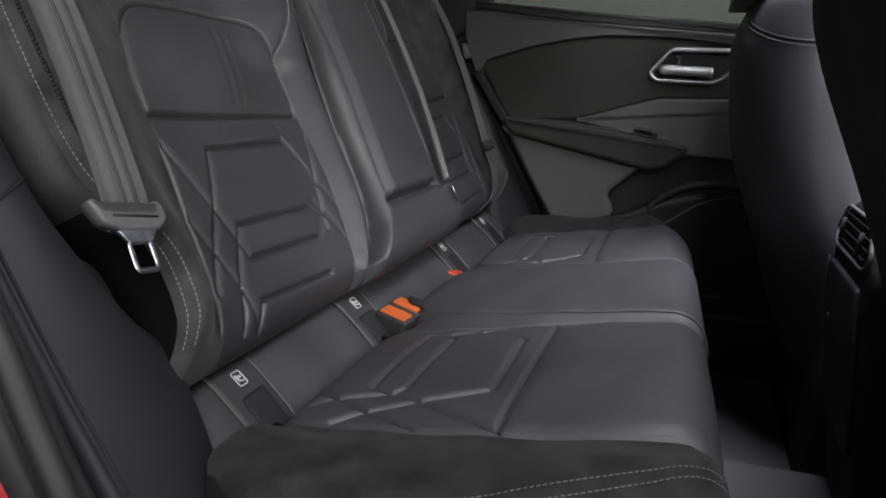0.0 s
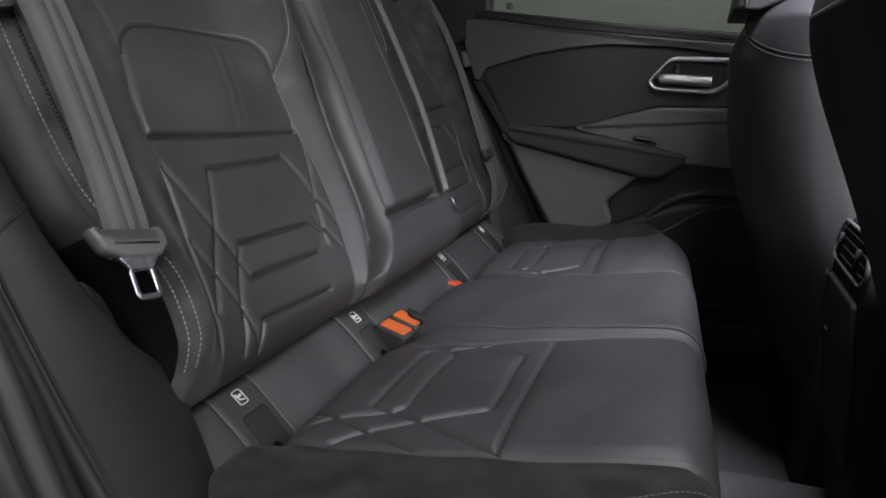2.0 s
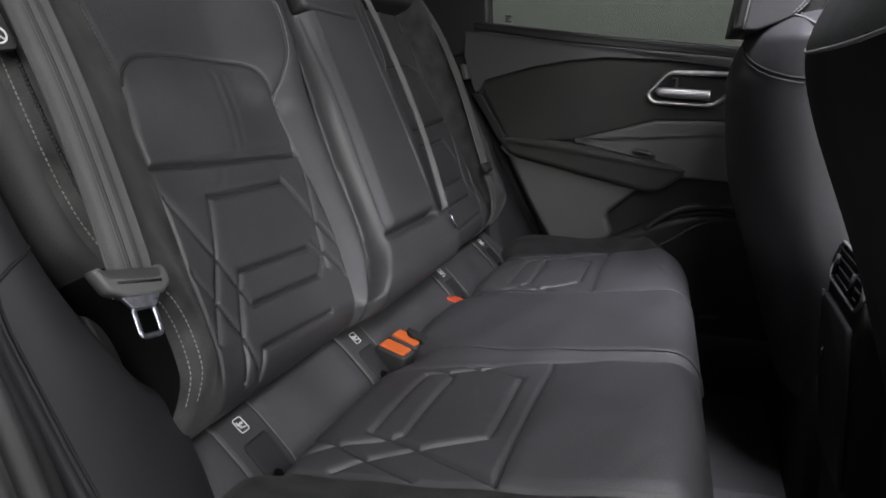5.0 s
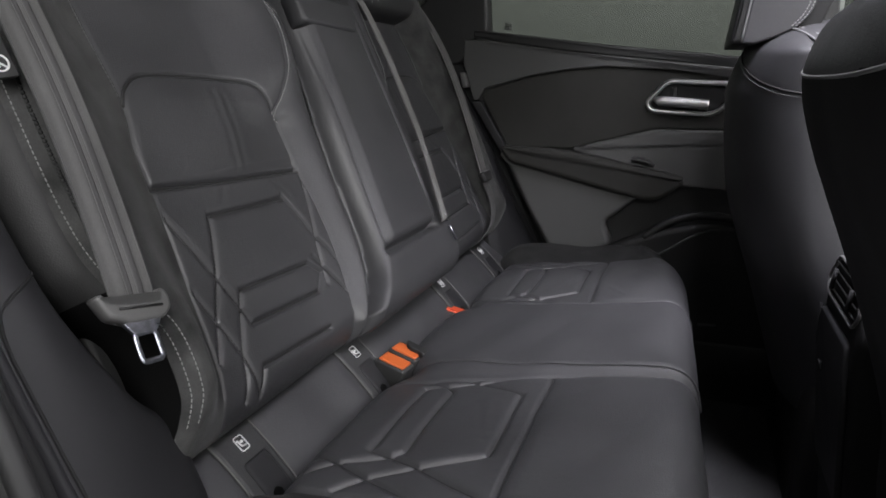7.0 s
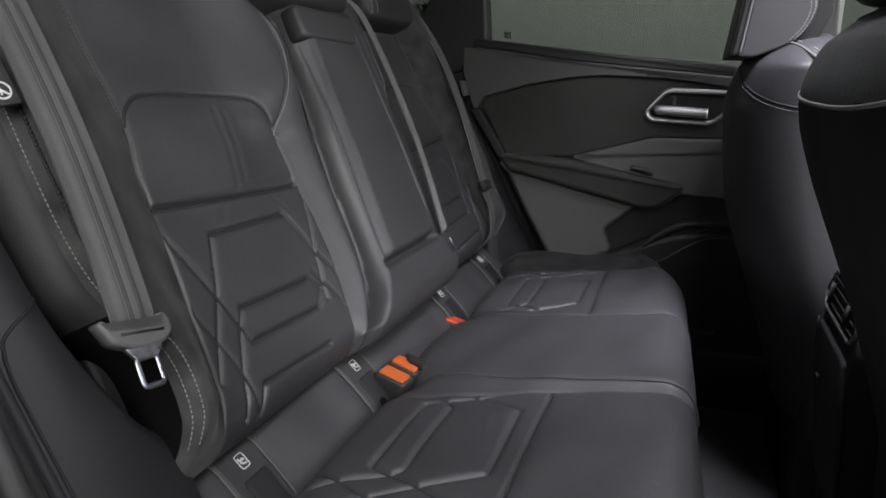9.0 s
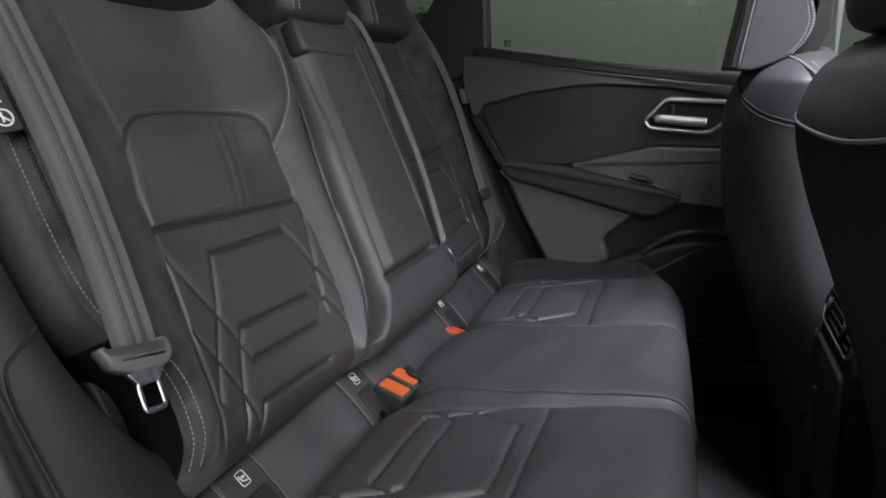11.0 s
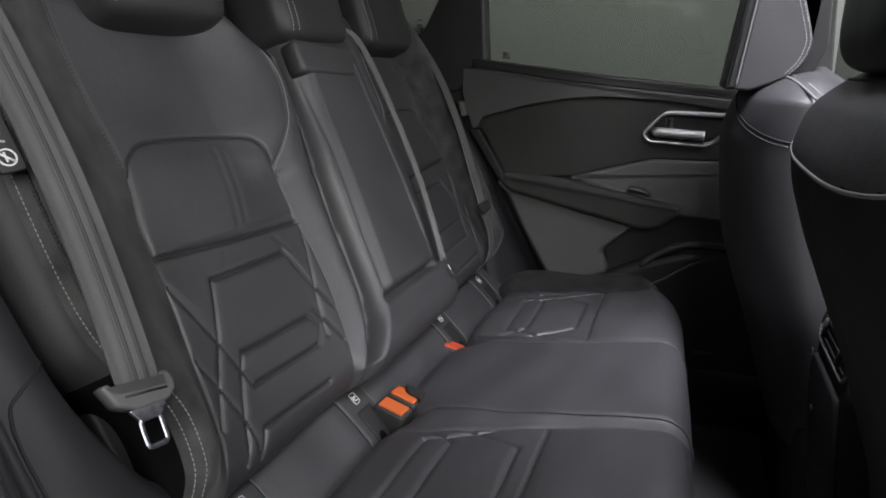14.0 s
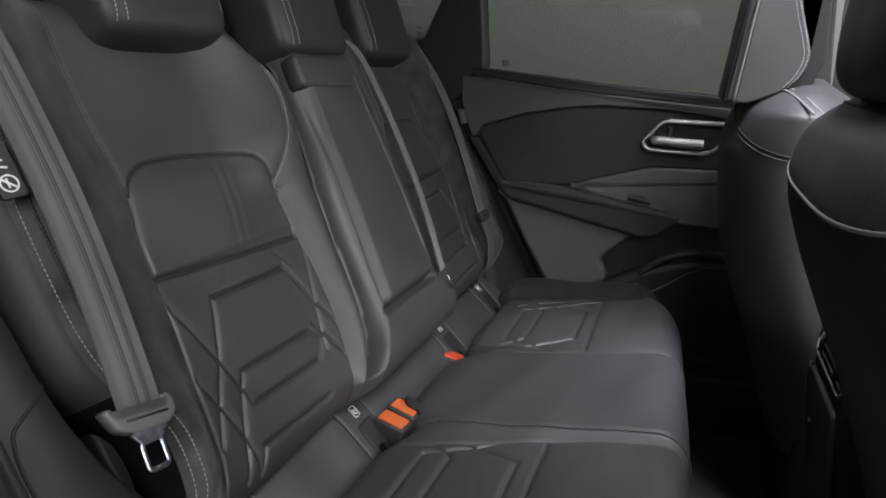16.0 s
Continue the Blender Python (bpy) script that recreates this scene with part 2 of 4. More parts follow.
V_LOW, V_TOP = -0.128, 0.50
panel_left = curve([(-0.14, -0.515), (-0.10, -0.508), (-0.054, -0.494), (0.035, -0.481), (0.119, -0.471), (0.19, -0.463), (0.245, -0.449), (0.331, -0.452), (0.404, -0.449), (0.52, -0.436)])
outer_edge = curve([(-0.14, -0.588), (-0.09, -0.580), (-0.04, -0.567), (0.01, -0.568), (0.06, -0.592), (0.12, -0.606), (0.25, -0.604), (0.38, -0.592), (0.52, -0.570)])
ARCH = [(-0.469, 0.148), (-0.465, 0.186), (-0.447, 0.245), (-0.430, 0.268), (-0.399, 0.280), (-0.319, 0.280), (-0.232, 0.269), (-0.200, 0.249), (-0.187, 0.207), (-0.185, 0.134)]
ARCH = [tuple(q) for q in spline(ARCH, 60)]
WAIST = [(-0.470, 0.148), (-0.33, 0.139), (-0.184, 0.133)]
ARCH_TOP = [q for q in ARCH if q[1] > 0.187]
MID_U = -0.326


def mirrored(line):
    return [(2 * MID_U - u, v) for u, v in line]


CHAINS = [
    [(-0.471, 0.119), (-0.435, 0.033), (-0.421, -0.009), (-0.414, -0.032)],
    [(-0.481, 0.033), (-0.464, -0.012), (-0.451, -0.058), (-0.444, -0.110)],
    [(-0.401, 0.103), (-0.435, 0.033), (-0.464, -0.012), (-0.489, -0.053)],
    [(-0.409, 0.009), (-0.421, -0.009), (-0.451, -0.058), (-0.470, -0.105)],
]
BARS = [
    [(-0.401, 0.103), (-0.249, 0.099)],
    [(-0.409, 0.009), (-0.260, 0.004)],
    [(-0.414, -0.032), (-0.265, -0.037)],
    [(-0.428, -0.081), (-0.276, -0.088)],
    [(-0.444, -0.110), (-0.428, -0.081)],
    [(-0.260, 0.004), (-0.240, -0.015), (-0.265, -0.037)],
]
CREASES = [[(-0.292, 0.255), (-0.300, 0.20), (-0.316, 0.152)], [(-0.276, 0.250), (-0.283, 0.20), (-0.300, 0.152)], [(-0.352, 0.136), (-0.364, 0.118), (-0.378, 0.107)], [(-0.255, 0.128), (-0.235, 0.10)]]


def build_back(side, panel_right, inner_edge, label):
    """One outer seat back: a suede bolster outside, a quilted middle, a leather bolster inside."""
    seat = thing("folding_rear_seat", label, "car seat", "rear seats")

    def height(U, V):
        L, R, Oe, I = panel_left(V), panel_right(V), outer_edge(V), inner_edge(V)
        wr = 0.028 * smooth((V - 0.19) / 0.10)
        w = wr * smooth((U + 0.27) / np.maximum(R + 0.27, 0.03)) * (U <= R)
        t = np.clip((L - U) / (L - Oe), 0, 1)
        w = np.where(U < L, 0.040 * smooth(t / 0.7) * smooth((V - V_LOW) / 0.07) - 0.022 * np.clip((t - 0.78) / 0.22, 0, 1) ** 2, w)
        t = np.clip((U - R) / (I - R), 0, 1)
        w = np.where(U > R, wr + (0.013 - wr) * smooth(t / 0.95) + 0.007 * np.sin(math.pi * np.clip(t, 0, 1)) - 0.008 * np.clip((t - 0.6) / 0.4, 0, 1) ** 2.2, w)
        inside = (U > L) & (U < R)
        quilt = inside & (V < 0.15)
        cut = np.zeros_like(U)
        for line in CHAINS + [mirrored(c) for c in CHAINS] + BARS:
            d = seg_dist(U, V, line)
            cut = np.maximum(cut, 0.0021 * np.exp(-(d / 0.0050) ** 2) + 0.0034 * np.exp(-(d / 0.0022) ** 2))
        w = w - cut * smooth((U - L) / 0.006) * smooth((R - U) / 0.006) * quilt
        # raised bars of the quilting
        w = w + 0.003 * smooth((0.135 - V) / 0.05) * inside * (1 - smooth((-V - 0.06) / 0.06))
        for line, deep, wide in ((ARCH, 0.0034, 0.0026), (WAIST, 0.0050, 0.0028)):
            w = w - deep * np.exp(-(seg_dist(U, V, line) / wide) ** 2) * (U > L - 0.002) * (U < R + 0.004)
        top = np.interp(U, [a for a, _ in ARCH_TOP], [b for _, b in ARCH_TOP])
        below = smooth((top - V) / 0.035) * smooth((V - 0.143) / 0.012) * inside
        w = w + 0.0032 * below
        for line in CREASES:
            d = seg_dist(U, V, line)
            w = w - 0.0004 * np.exp(-(d / 0.005) ** 2) + 0.0002 * np.exp(-((d - 0.010) / 0.007) ** 2)
        for edge in (L, R):
            w = w - 0.0010 * np.exp(-((U - edge) / 0.0030) ** 2) * (U > L - 0.001)
        # slow unevenness of stuffed leather
        w = w + 0.0012 * np.sin(31 * U + 9 * V) * np.sin(23 * V + 1.3)
        r = 0.046
        d = np.clip(V - V_LOW, 0, r)
        w = w - (r - np.sqrt(np.maximum(r * r - (r - d) ** 2, 0)))
        d = np.clip(V_TOP - 0.10 * smooth((U + 0.215) / 0.15) - V, 0, 0.05)
        w = w - 0.9 * (0.05 - np.sqrt(np.maximum(0.0025 - (0.05 - d) ** 2, 0)))
        return w

    q = np.linspace(0, 1, 420)[:, None]
    v0 = V_LOW + q * (V_TOP - V_LOW)

    def strip(a, b, n):
        s = np.linspace(0, 1, n)[None, :]
        V = np.repeat(v0, n, axis=1)
        for _ in range(4):
            U = a(V) + (b(V) - a(V)) * s
            V = v0 - 0.10 * smooth((U + 0.215) / 0.15) * smooth((v0 - 0.26) / 0.24)
        P = back(U, V, height(U, V))
        P[..., 1] *= side
        return U, V, P

    U, V, P = strip(outer_edge, panel_left, 44)
    sheet("outer_bolster", P, BOLSTER_LIT, seat, "black suede side bolster")
    rim = P[:, 0]
    U, V, P = strip(panel_right, inner_edge, 44)
    sheet("inner_bolster", P, LEATHER, seat, "black leather side bolster")
    inner_rim = P[:, -1]
    U, V, P = strip(panel_left, panel_right, 210)
    uc, vc = (U[:-1, :-1] + U[1:, 1:]) / 2, (V[:-1, :-1] + V[1:, 1:]) / 2
    waist = np.interp(uc, [a for a, _ in WAIST], [b for _, b in WAIST])
    top = np.interp(uc, [a for a, _ in ARCH_TOP], [b for _, b in ARCH_TOP])
    sheet("quilted_panel", P, LEATHER, seat, "quilted black leather panel", vc < waist)
    sheet("upper_panel", P, LEATHER, seat, "plain arched black leather panel", (vc >= waist) & (vc < top))
    sheet("shoulder_panel", P, LEATHER, seat, "smooth black leather shoulder", (vc >= waist) & (vc >= top))
    # the side that turns back from the bolster's rim
    rows = []
    for k, (du, dw) in enumerate(((0, 0), (-0.006, -0.003), (-0.016, -0.014), (-0.024, -0.034), (-0.024, -0.07), (-0.010, -0.115))):
        turn = rim + dw * BACK_N
        turn[:, 1] += du * side * (0.15 + 0.85 * smooth((v0[:, 0] - 0.01) / 0.08))
        rows.append(turn)
    rows = np.stack(rows, 1)
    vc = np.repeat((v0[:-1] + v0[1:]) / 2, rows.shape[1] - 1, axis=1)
    # shade of the turned-away side is put into the flank's colour
    sheet("side_panel", rows, LEATHER_SHADED, seat, "leather flank in a shaded colour", vc >= 0.06)
    # lower flank blackened to give the shade of the gap beside the trim
    sheet("lower_flank", rows, VOID, seat, "lower flank blackened as the shaded gap", vc < 0.06)
    rows = []
    for du, dw in ((0, 0), (0.004, -0.006), (0.006, -0.03), (0.004, -0.10)):
        turn = inner_rim + dw * BACK_N
        turn[:, 1] += du * side
        rows.append(turn)
    sheet("inner_flank", np.stack(rows, 1), LEATHER_SHADED, seat, "leather flank in a shaded colour")
    u0, u1 = -0.585, float(inner_edge(0.0)) - 0.012
    pad("back_board", [(u0, -0.12), (u1, -0.12), (u1, 0.36), (u1 - 0.06, 0.45), (u0, 0.47)], -0.045, 0.07, PLASTIC_BLACK, lambda a, b, h: back(a * 1.0, b, h) * np.array((1, side, 1)), seat, "black rear board", radius=0.03)

    def sew(name, line, mat, label, lift=0.0006, inside=False, **kw):
        d = spline(line, 160) if len(line) > 2 else spline(line, 60)
        if inside:
            d = d[(d[:, 0] > panel_left(d[:, 1]) + 0.002) & (d[:, 0] < panel_right(d[:, 1]) - 0.002)]
        p = back(d[:, 0], d[:, 1], height(d[:, 0], d[:, 1]) + lift)
        p[:, 1] *= side
        dashes(name, p, mat, seat, label, **kw)

    for line in CHAINS + [mirrored(c) for c in CHAINS] + BARS[:5]:
        sew("quilting_thread", line, THREAD_BLACK, "black quilting thread", inside=True, pitch=0.0050, length=0.0032, r=0.0014)
    for nm, line in (("waist_seam", WAIST), ("arch_seam", ARCH)):
        d = spline(line, 90) if nm == "waist_seam" else np.array(line)
        d = d[(d[:, 0] > panel_left(d[:, 1]) + 0.001) & (d[:, 0] < panel_right(d[:, 1]) - 0.001)]
        p = back(d[:, 0], d[:, 1], height(d[:, 0], d[:, 1]) + 0.0002)
        p[:, 1] *= side
        tube(nm, p, 0.0019, THREAD_BLACK, seat, "dark sunken seam", sides=6, up=tuple(BACK_N))
    vv = np.linspace(0.255, 0.47, 20)
    sew("white_stitching", [(float(panel_left(v)) - 0.004, v) for v in vv], THREAD_GREY, "pale contrast stitching", 0.001)
    vv = np.linspace(0.205, 0.395, 20)
    sew("white_stitching", [(float(panel_right(v)) + 0.004, v) for v in vv], THREAD, "pale contrast stitching", 0.001)
    for off in (0.004, 0.0105):
        vv = np.linspace(-0.088, 0.02, 14)
        sew("white_stitching", [(float(outer_edge(v)) + off, v) for v in vv], THREAD_PALE, "pale double stitching", 0.001, r=0.0006)
    vv = np.linspace(0.075, 0.44, 30)
    sew("white_stitching", [(float(outer_edge(v)) + 0.004, v) for v in vv], THREAD_PALE, "pale double stitching", 0.001, r=0.0006)
    sew("black_stitching", [(float(outer_edge(v)) + 0.0125, v) for v in vv], THREAD_BLACK, "coarse black edge stitching", 0.001, pitch=0.0042, length=0.0028, r=0.0018)
    return seat, height


near_right = curve([(-0.14, -0.228), (-0.12, -0.215), (-0.088, -0.209), (-0.045, -0.197), (0.016, -0.187), (0.088, -0.183), (0.133, -0.184), (0.20, -0.186), (0.218, -0.190), (0.245, -0.160), (0.292, -0.126), (0.355, -0.108), (0.411, -0.130), (0.443, -0.162), (0.52, -0.24)])
near_inner = curve([(-0.14, -0.240), (-0.11, -0.206), (-0.087, -0.182), (-0.046, -0.146), (0.02, -0.124), (0.095, -0.115), (0.18, -0.102), (0.248, -0.084), (0.295, -0.074), (0.36, -0.066), (0.52, -0.06)])
near_inner_safe = lambda v: np.maximum(near_inner(v), near_right(v) + 0.012)
far_right = curve([(-0.14, -0.240), (-0.088, -0.222), (0.016, -0.208), (0.133, -0.206), (0.30, -0.212), (0.52, -0.24)])
far_inner = curve([(-0.14, -0.200), (0.0, -0.176), (0.2, -0.170), (0.52, -0.165)])
near_back, near_height = build_back(1, near_right, near_inner_safe, "reclined black leather rear seat back with quilted panel and suede bolster")
far_back, far_height = build_back(-1, far_right, far_inner, "black leather rear seat back beside the closed door")

# ---- middle seat back ----
mid_back = thing("folding_rear_seat", "narrow black leather middle seat back with folding armrest panel", "car seat", "rear seats")
arm_left = curve([(-0.14, -0.134), (-0.070, -0.124), (0.003, -0.106), (0.10, -0.090), (0.194, -0.074), (0.322, -0.058), (0.42, -0.050)])
arm_right = curve([(-0.14, 0.098), (0.039, 0.107), (0.183, 0.124), (0.338, 0.132), (0.42, 0.133)])


def mid_height(U, V):
    l, r = near_inner_safe(V) + 0.003, 0.168
    w = 0.045 - 0.037 * (1 - np.sqrt(np.maximum(1 - np.clip((l + 0.020 - U) / 0.020, 0, 1) ** 2, 0))) - 0.02 * np.clip((U - r + 0.02) / 0.02, 0, 1) ** 2
    box = [(float(arm_left(v)), v) for v in np.linspace(0.36, -0.012, 12)] + [(-0.106, -0.026), (-0.095, -0.032)]
    box += [(0.080, -0.032), (0.098, -0.024)] + [(float(arm_right(v)), v) for v in np.linspace(-0.005, 0.36, 12)]
    d = seg_dist(U, V, box)
    inside = (U > arm_left(V)) & (U < arm_right(V)) & (V > -0.032)
    w = w + np.where(inside, 0.007 * smooth(d / 0.022), 0.0) - np.where(U < 0, 0.0035, 0.006) * np.exp(-(d / 0.0045) ** 2)
    low = [(-0.112, -0.030), (0.098, -0.030)]
    w = w - 0.012 * np.exp(-(seg_dist(U, V, low) / 0.007) ** 2)
    w = w + 0.0010 * np.sin(40 * U + 3) * np.sin(19 * V)
    r = 0.048
    d = np.clip(V - V_LOW, 0, r)
    w = w - (r - np.sqrt(np.maximum(r * r - (r - d) ** 2, 0)))
    d = np.clip(0.425 - V, 0, 0.04)
    return w - (0.04 - np.sqrt(np.maximum(0.0016 - (0.04 - d) ** 2, 0)))


v = np.linspace(V_LOW, 0.425, 230)[:, None]
parts = [("border", near_inner_safe, arm_left, 40, 0.0006), ("armrest_panel", arm_left, arm_right, 90, 0.0), ("border", arm_right, lambda v: 0.168 + 0 * v, 20, 0.0)]
for nm, a, b, n, off in parts:
    s = np.linspace(0, 1, n)[None, :]
    U = (a(v) + off) + (b(v) - a(v) - off) * s
    V = np.repeat(v, n, axis=1)
    P = back(U, V, mid_height(U, V))
    if nm == "armrest_panel":
        vc = (V[:-1, :-1] + V[1:, 1:]) / 2
        sheet(nm, P, LEATHER, mid_back, "plain black leather armrest panel", vc > -0.031)
        sheet("lower_block", P, LEATHER, mid_back, "black leather lower block", vc <= -0.031)
    else:
        sheet(nm, P, LEATHER, mid_back, "black leather border")
pad("back_board", [(-0.13, -0.11), (0.15, -0.11), (0.15, 0.40), (-0.05, 0.40)], -0.0, 0.09, PLASTIC_BLACK, back, mid_back, "black rear board", radius=0.02)
pad("pull_flap", [(-0.068, 0.345), (0.106, 0.337), (0.128, 0.392), (-0.062, 0.400)], 0.057, 0.03, LEATHER, back, mid_back, "dark leather pull flap", radius=0.012, bevel=0.007)


# ---- headrests ----
def rounded_block(hx, hy, hz, e=3.2, rows=40, cols=64, taper=0.0):
    """A cushion shape round the origin: across, up, out."""
    th = np.linspace(-math.pi / 2, math.pi / 2, rows)[:, None]
    ph = np.linspace(0, 2 * math.pi, cols + 1)[None, :]
    f = lambda c: np.sign(c) * np.abs(c) ** (2 / e)
    a, b, c = f(np.cos(th)) * f(np.cos(ph)), f(np.sin(th)) * np.ones_like(ph), f(np.cos(th)) * f(np.sin(ph))
    return np.stack([hx * a * (1 - taper * b), hy * b, hz * c], -1)


def headrest(u, v, w, hx, hy, hz, label, seams):
    rest = thing("headrest", label, "headrest", "rear headrests")
    s = rounded_block(hx, hy, hz, 6.0, 60, 96)
    sheet("cushion", back(u + s[..., 0], v + s[..., 1], w + s[..., 2] + 0.012 * (s[..., 1] / hy)), HEAD_SHADED, rest)
    for su in seams:
        t = np.linspace(-0.84, 0.84, 40)
        x = su * np.ones(40)
        k = np.maximum(1 - np.abs(t) ** 6.0, 0) ** (1 / 6.0) * np.maximum(1 - np.abs(su / (hx * np.maximum(1 - np.abs(t) ** 6.0, 1e-6) ** (1 / 6.0))) ** 6.0, 0) ** (1 / 6.0)
        dashes("white_stitching", back(u + x, v + hy * t, w + hz * k + 0.012 * t + 0.001), THREAD, rest, "pale contrast stitching")
    for du in (-0.06, 0.06):
        p = [back(u + du, v - hy * 1.45, w - 0.03), back(u + du, v, w - 0.02)]
        tube("post", p, 0.006, SATIN, rest, "steel post")
    return rest


headrest(-0.292, 0.514, 0.012, 0.112, 0.092, 0.054, "black leather headrest with pale stitching on a rear seat", (-0.098, -0.086, 0.107))
headrest(0.036, 0.487, 0.020, 0.112, 0.088, 0.056, "black leather headrest with double stitching on the middle seat", (-0.088, -0.074, 0.108))
headrest(0.374, 0.492, 0.012, 0.120, 0.088, 0.052, "black leather headrest beside the rear window", (-0.106, -0.090, 0.114))

# ---- bench cushion ----
bench = thing("rear_seat_cushion", "wide black leather bench cushion with quilted seats and suede edges", "seat cushion")
PROFILE = spline([(0.050, 0.275), (0.056, 0.315), (0.072, 0.336), (0.10, 0.344), (0.20, 0.3566), (0.29, 0.368), (0.36, 0.378), (0.42, 0.388), (0.448, 0.388), (0.468, 0.375), (0.480, 0.345), (0.483, 0.28), (0.476, 0.19), (0.458, 0.10)], 260)
d = np.gradient(PROFILE, axis=0)
PROFILE_N = np.stack([-d[:, 1], d[:, 0]], 1) / np.linalg.norm(d, axis=1)[:, None]
ARC = np.r_[0, np.cumsum(np.linalg.norm(np.diff(PROFILE, axis=0), axis=1))]
X_CREST = 0.46
# x as a running coordinate that keeps growing over the front roll
RUN = np.where(PROFILE[:, 0] < X_CREST, PROFILE[:, 0], 0)
RUN[:20] = np.minimum(RUN[:20], RUN[20] - (ARC[20] - ARC[:20]))
first = int(np.argmax(PROFILE[:, 0] >= X_CREST))
RUN[first:] = PROFILE[first, 0] + ARC[first:] - ARC[first]
seat_outer = curve([(-0.1, 0.560), (0.03, 0.575), (0.12, 0.640), (0.25, 0.645), (0.31, 0.630), (0.37, 0.605), (0.42, 0.574), (0.47, 0.538), (0.52, 0.520), (0.80, 0.535)])
suede_in = curve([(-0.1, 0.475), (0.0, 0.480), (0.10, 0.490), (0.30, 0.486), (0.40, 0.480), (0.46, 0.472), (0.56, 0.46), (0.80, 0.46)])
seat_in = curve([(-0.1, 0.225), (0.0, 0.222), (0.10, 0.205), (0.29, 0.170), (0.43, 0.158), (0.56, 0.156), (0.80, 0.156)])
SC = 0.315
SEAT_CHAINS = [
    [(0.300, -0.168), (0.199, -0.115), (0.160, -0.098), (0.130, -0.088)],
    [(0.212, -0.170), (0.149, -0.142), (0.105, -0.122), (0.045, -0.095)],
    [(0.268, -0.080), (0.199, -0.115), (0.149, -0.142), (0.120, -0.170)],
    [(0.171, -0.085), (0.158, -0.098), (0.105, -0.122), (0.066, -0.148)],
]
SEAT_BARS = [[(0.268, -0.080), (0.268, 0.080)], [(0.171, -0.085), (0.171, 0.085)], [(0.130, -0.088), (0.130, 0.088)], [(0.045, -0.095), (0.045, 0.095)]]
SEAT_LINES = [[(x, y * s - SC) for x, y in c] for c in SEAT_CHAINS for s in (1, -1)] + [[(x, y - SC) for x, y in c] for c in SEAT_BARS]


def seat_height(X, Y):
    """X the running coordinate, Y across with the near side negative; the far half is alike."""
    A = -np.abs(Y)
    so, si, sn = seat_outer(X), suede_in(X), seat_in(X)
    h = np.zeros_like(A)
    h = np.where(-A < 0.142, 0.011 + 0.006 * np.cos(A / 0.142 * math.pi / 2), h)
    t = np.clip((sn + A) / np.maximum(sn - 0.142, 0.004), 0, 1)
    h = np.where((-A >= 0.142) & (-A < sn), 0.011 * smooth(t), h)
    t = np.clip((-A - si) / (so - si), 0, 1)
    h = np.where(-A > si, (0.010 + 0.017 * smooth((0.24 - X) / 0.18)) * smooth(t / 0.5) - 0.016 * np.clip((t - 0.72) / 0.28, 0, 1) ** 2, h)
    mid = np.clip((-A - sn) / (si - sn), 0, 1)
    seat = (-A > sn) & (-A < si)
    h = np.where(seat, 0.007 * np.sin(mid * math.pi) ** 0.6, h)
    fade = smooth((-A - sn) / 0.02) * smooth((si + A) / 0.02)
    cut = np.zeros_like(A)
    for line in SEAT_LINES:
        d = seg_dist(X, A, line)
        cut = np.maximum(cut, 0.0032 * np.exp(-(d / 0.0054) ** 2) + 0.0036 * np.exp(-(d / 0.0022) ** 2))
    h = h - cut * seat * (X < 0.30) * smooth((-A - sn) / 0.008) * smooth((si + A) / 0.008)
    h = h - 0.0055 * np.exp(-((X - 0.297) / 0.0032) ** 2) * fade + 0.003 * smooth((X - 0.297) / 0.02) * fade
    h = h - 0.030 * np.exp(-(np.hypot((X - 0.052) * 0.8, A + 0.150) / 0.034) ** 2)
    for edge, deep in ((si, 0.004), (sn, 0.0035), (0.142, 0.0030)):
        h = h - deep * np.exp(-((-A - edge) / 0.0032) ** 2)
    notch = [(0.458, -0.478), (0.50, -0.535)]
    h = h - 0.006 * np.exp(-(seg_dist(X, A, notch) / 0.004) ** 2)
    h = h + 0.0012 * np.sin(37 * X + 5 * Y) * np.sin(29 * Y + 2) + 0.0009 * np.sin(61 * X - 17 * Y + 1)
    for line in ([(0.37, -0.40), (0.41, -0.33), (0.44, -0.25)], [(0.33, -0.25), (0.36, -0.20)], [(0.40, -0.46), (0.43, -0.40)], [(0.22, -0.27), (0.25, -0.36)], [(0.24, -0.25), (0.255, -0.34)]):
        h = h - 0.0005 * np.exp(-(seg_dist(X, A, line) / 0.006) ** 2)
    return h * (1 - 0.7 * smooth((X - 0.43) / 0.07))


def seat_point(X, Y, H):
    px, pz = np.interp(X, RUN, PROFILE[:, 0]), np.interp(X, RUN, PROFILE[:, 1])
    nx, nz = np.interp(X, RUN, PROFILE_N[:, 0]), np.interp(X, RUN, PROFILE_N[:, 1])
    front = smooth((X - 0.34) / 0.12)
    px = px - front * (0.042 * Y + 0.055 * np.clip((Y - 0.32) / 0.22, 0, 1) ** 2)
    return np.stack([px + nx * H, Y + 0 * px, pz + nz * H], -1)


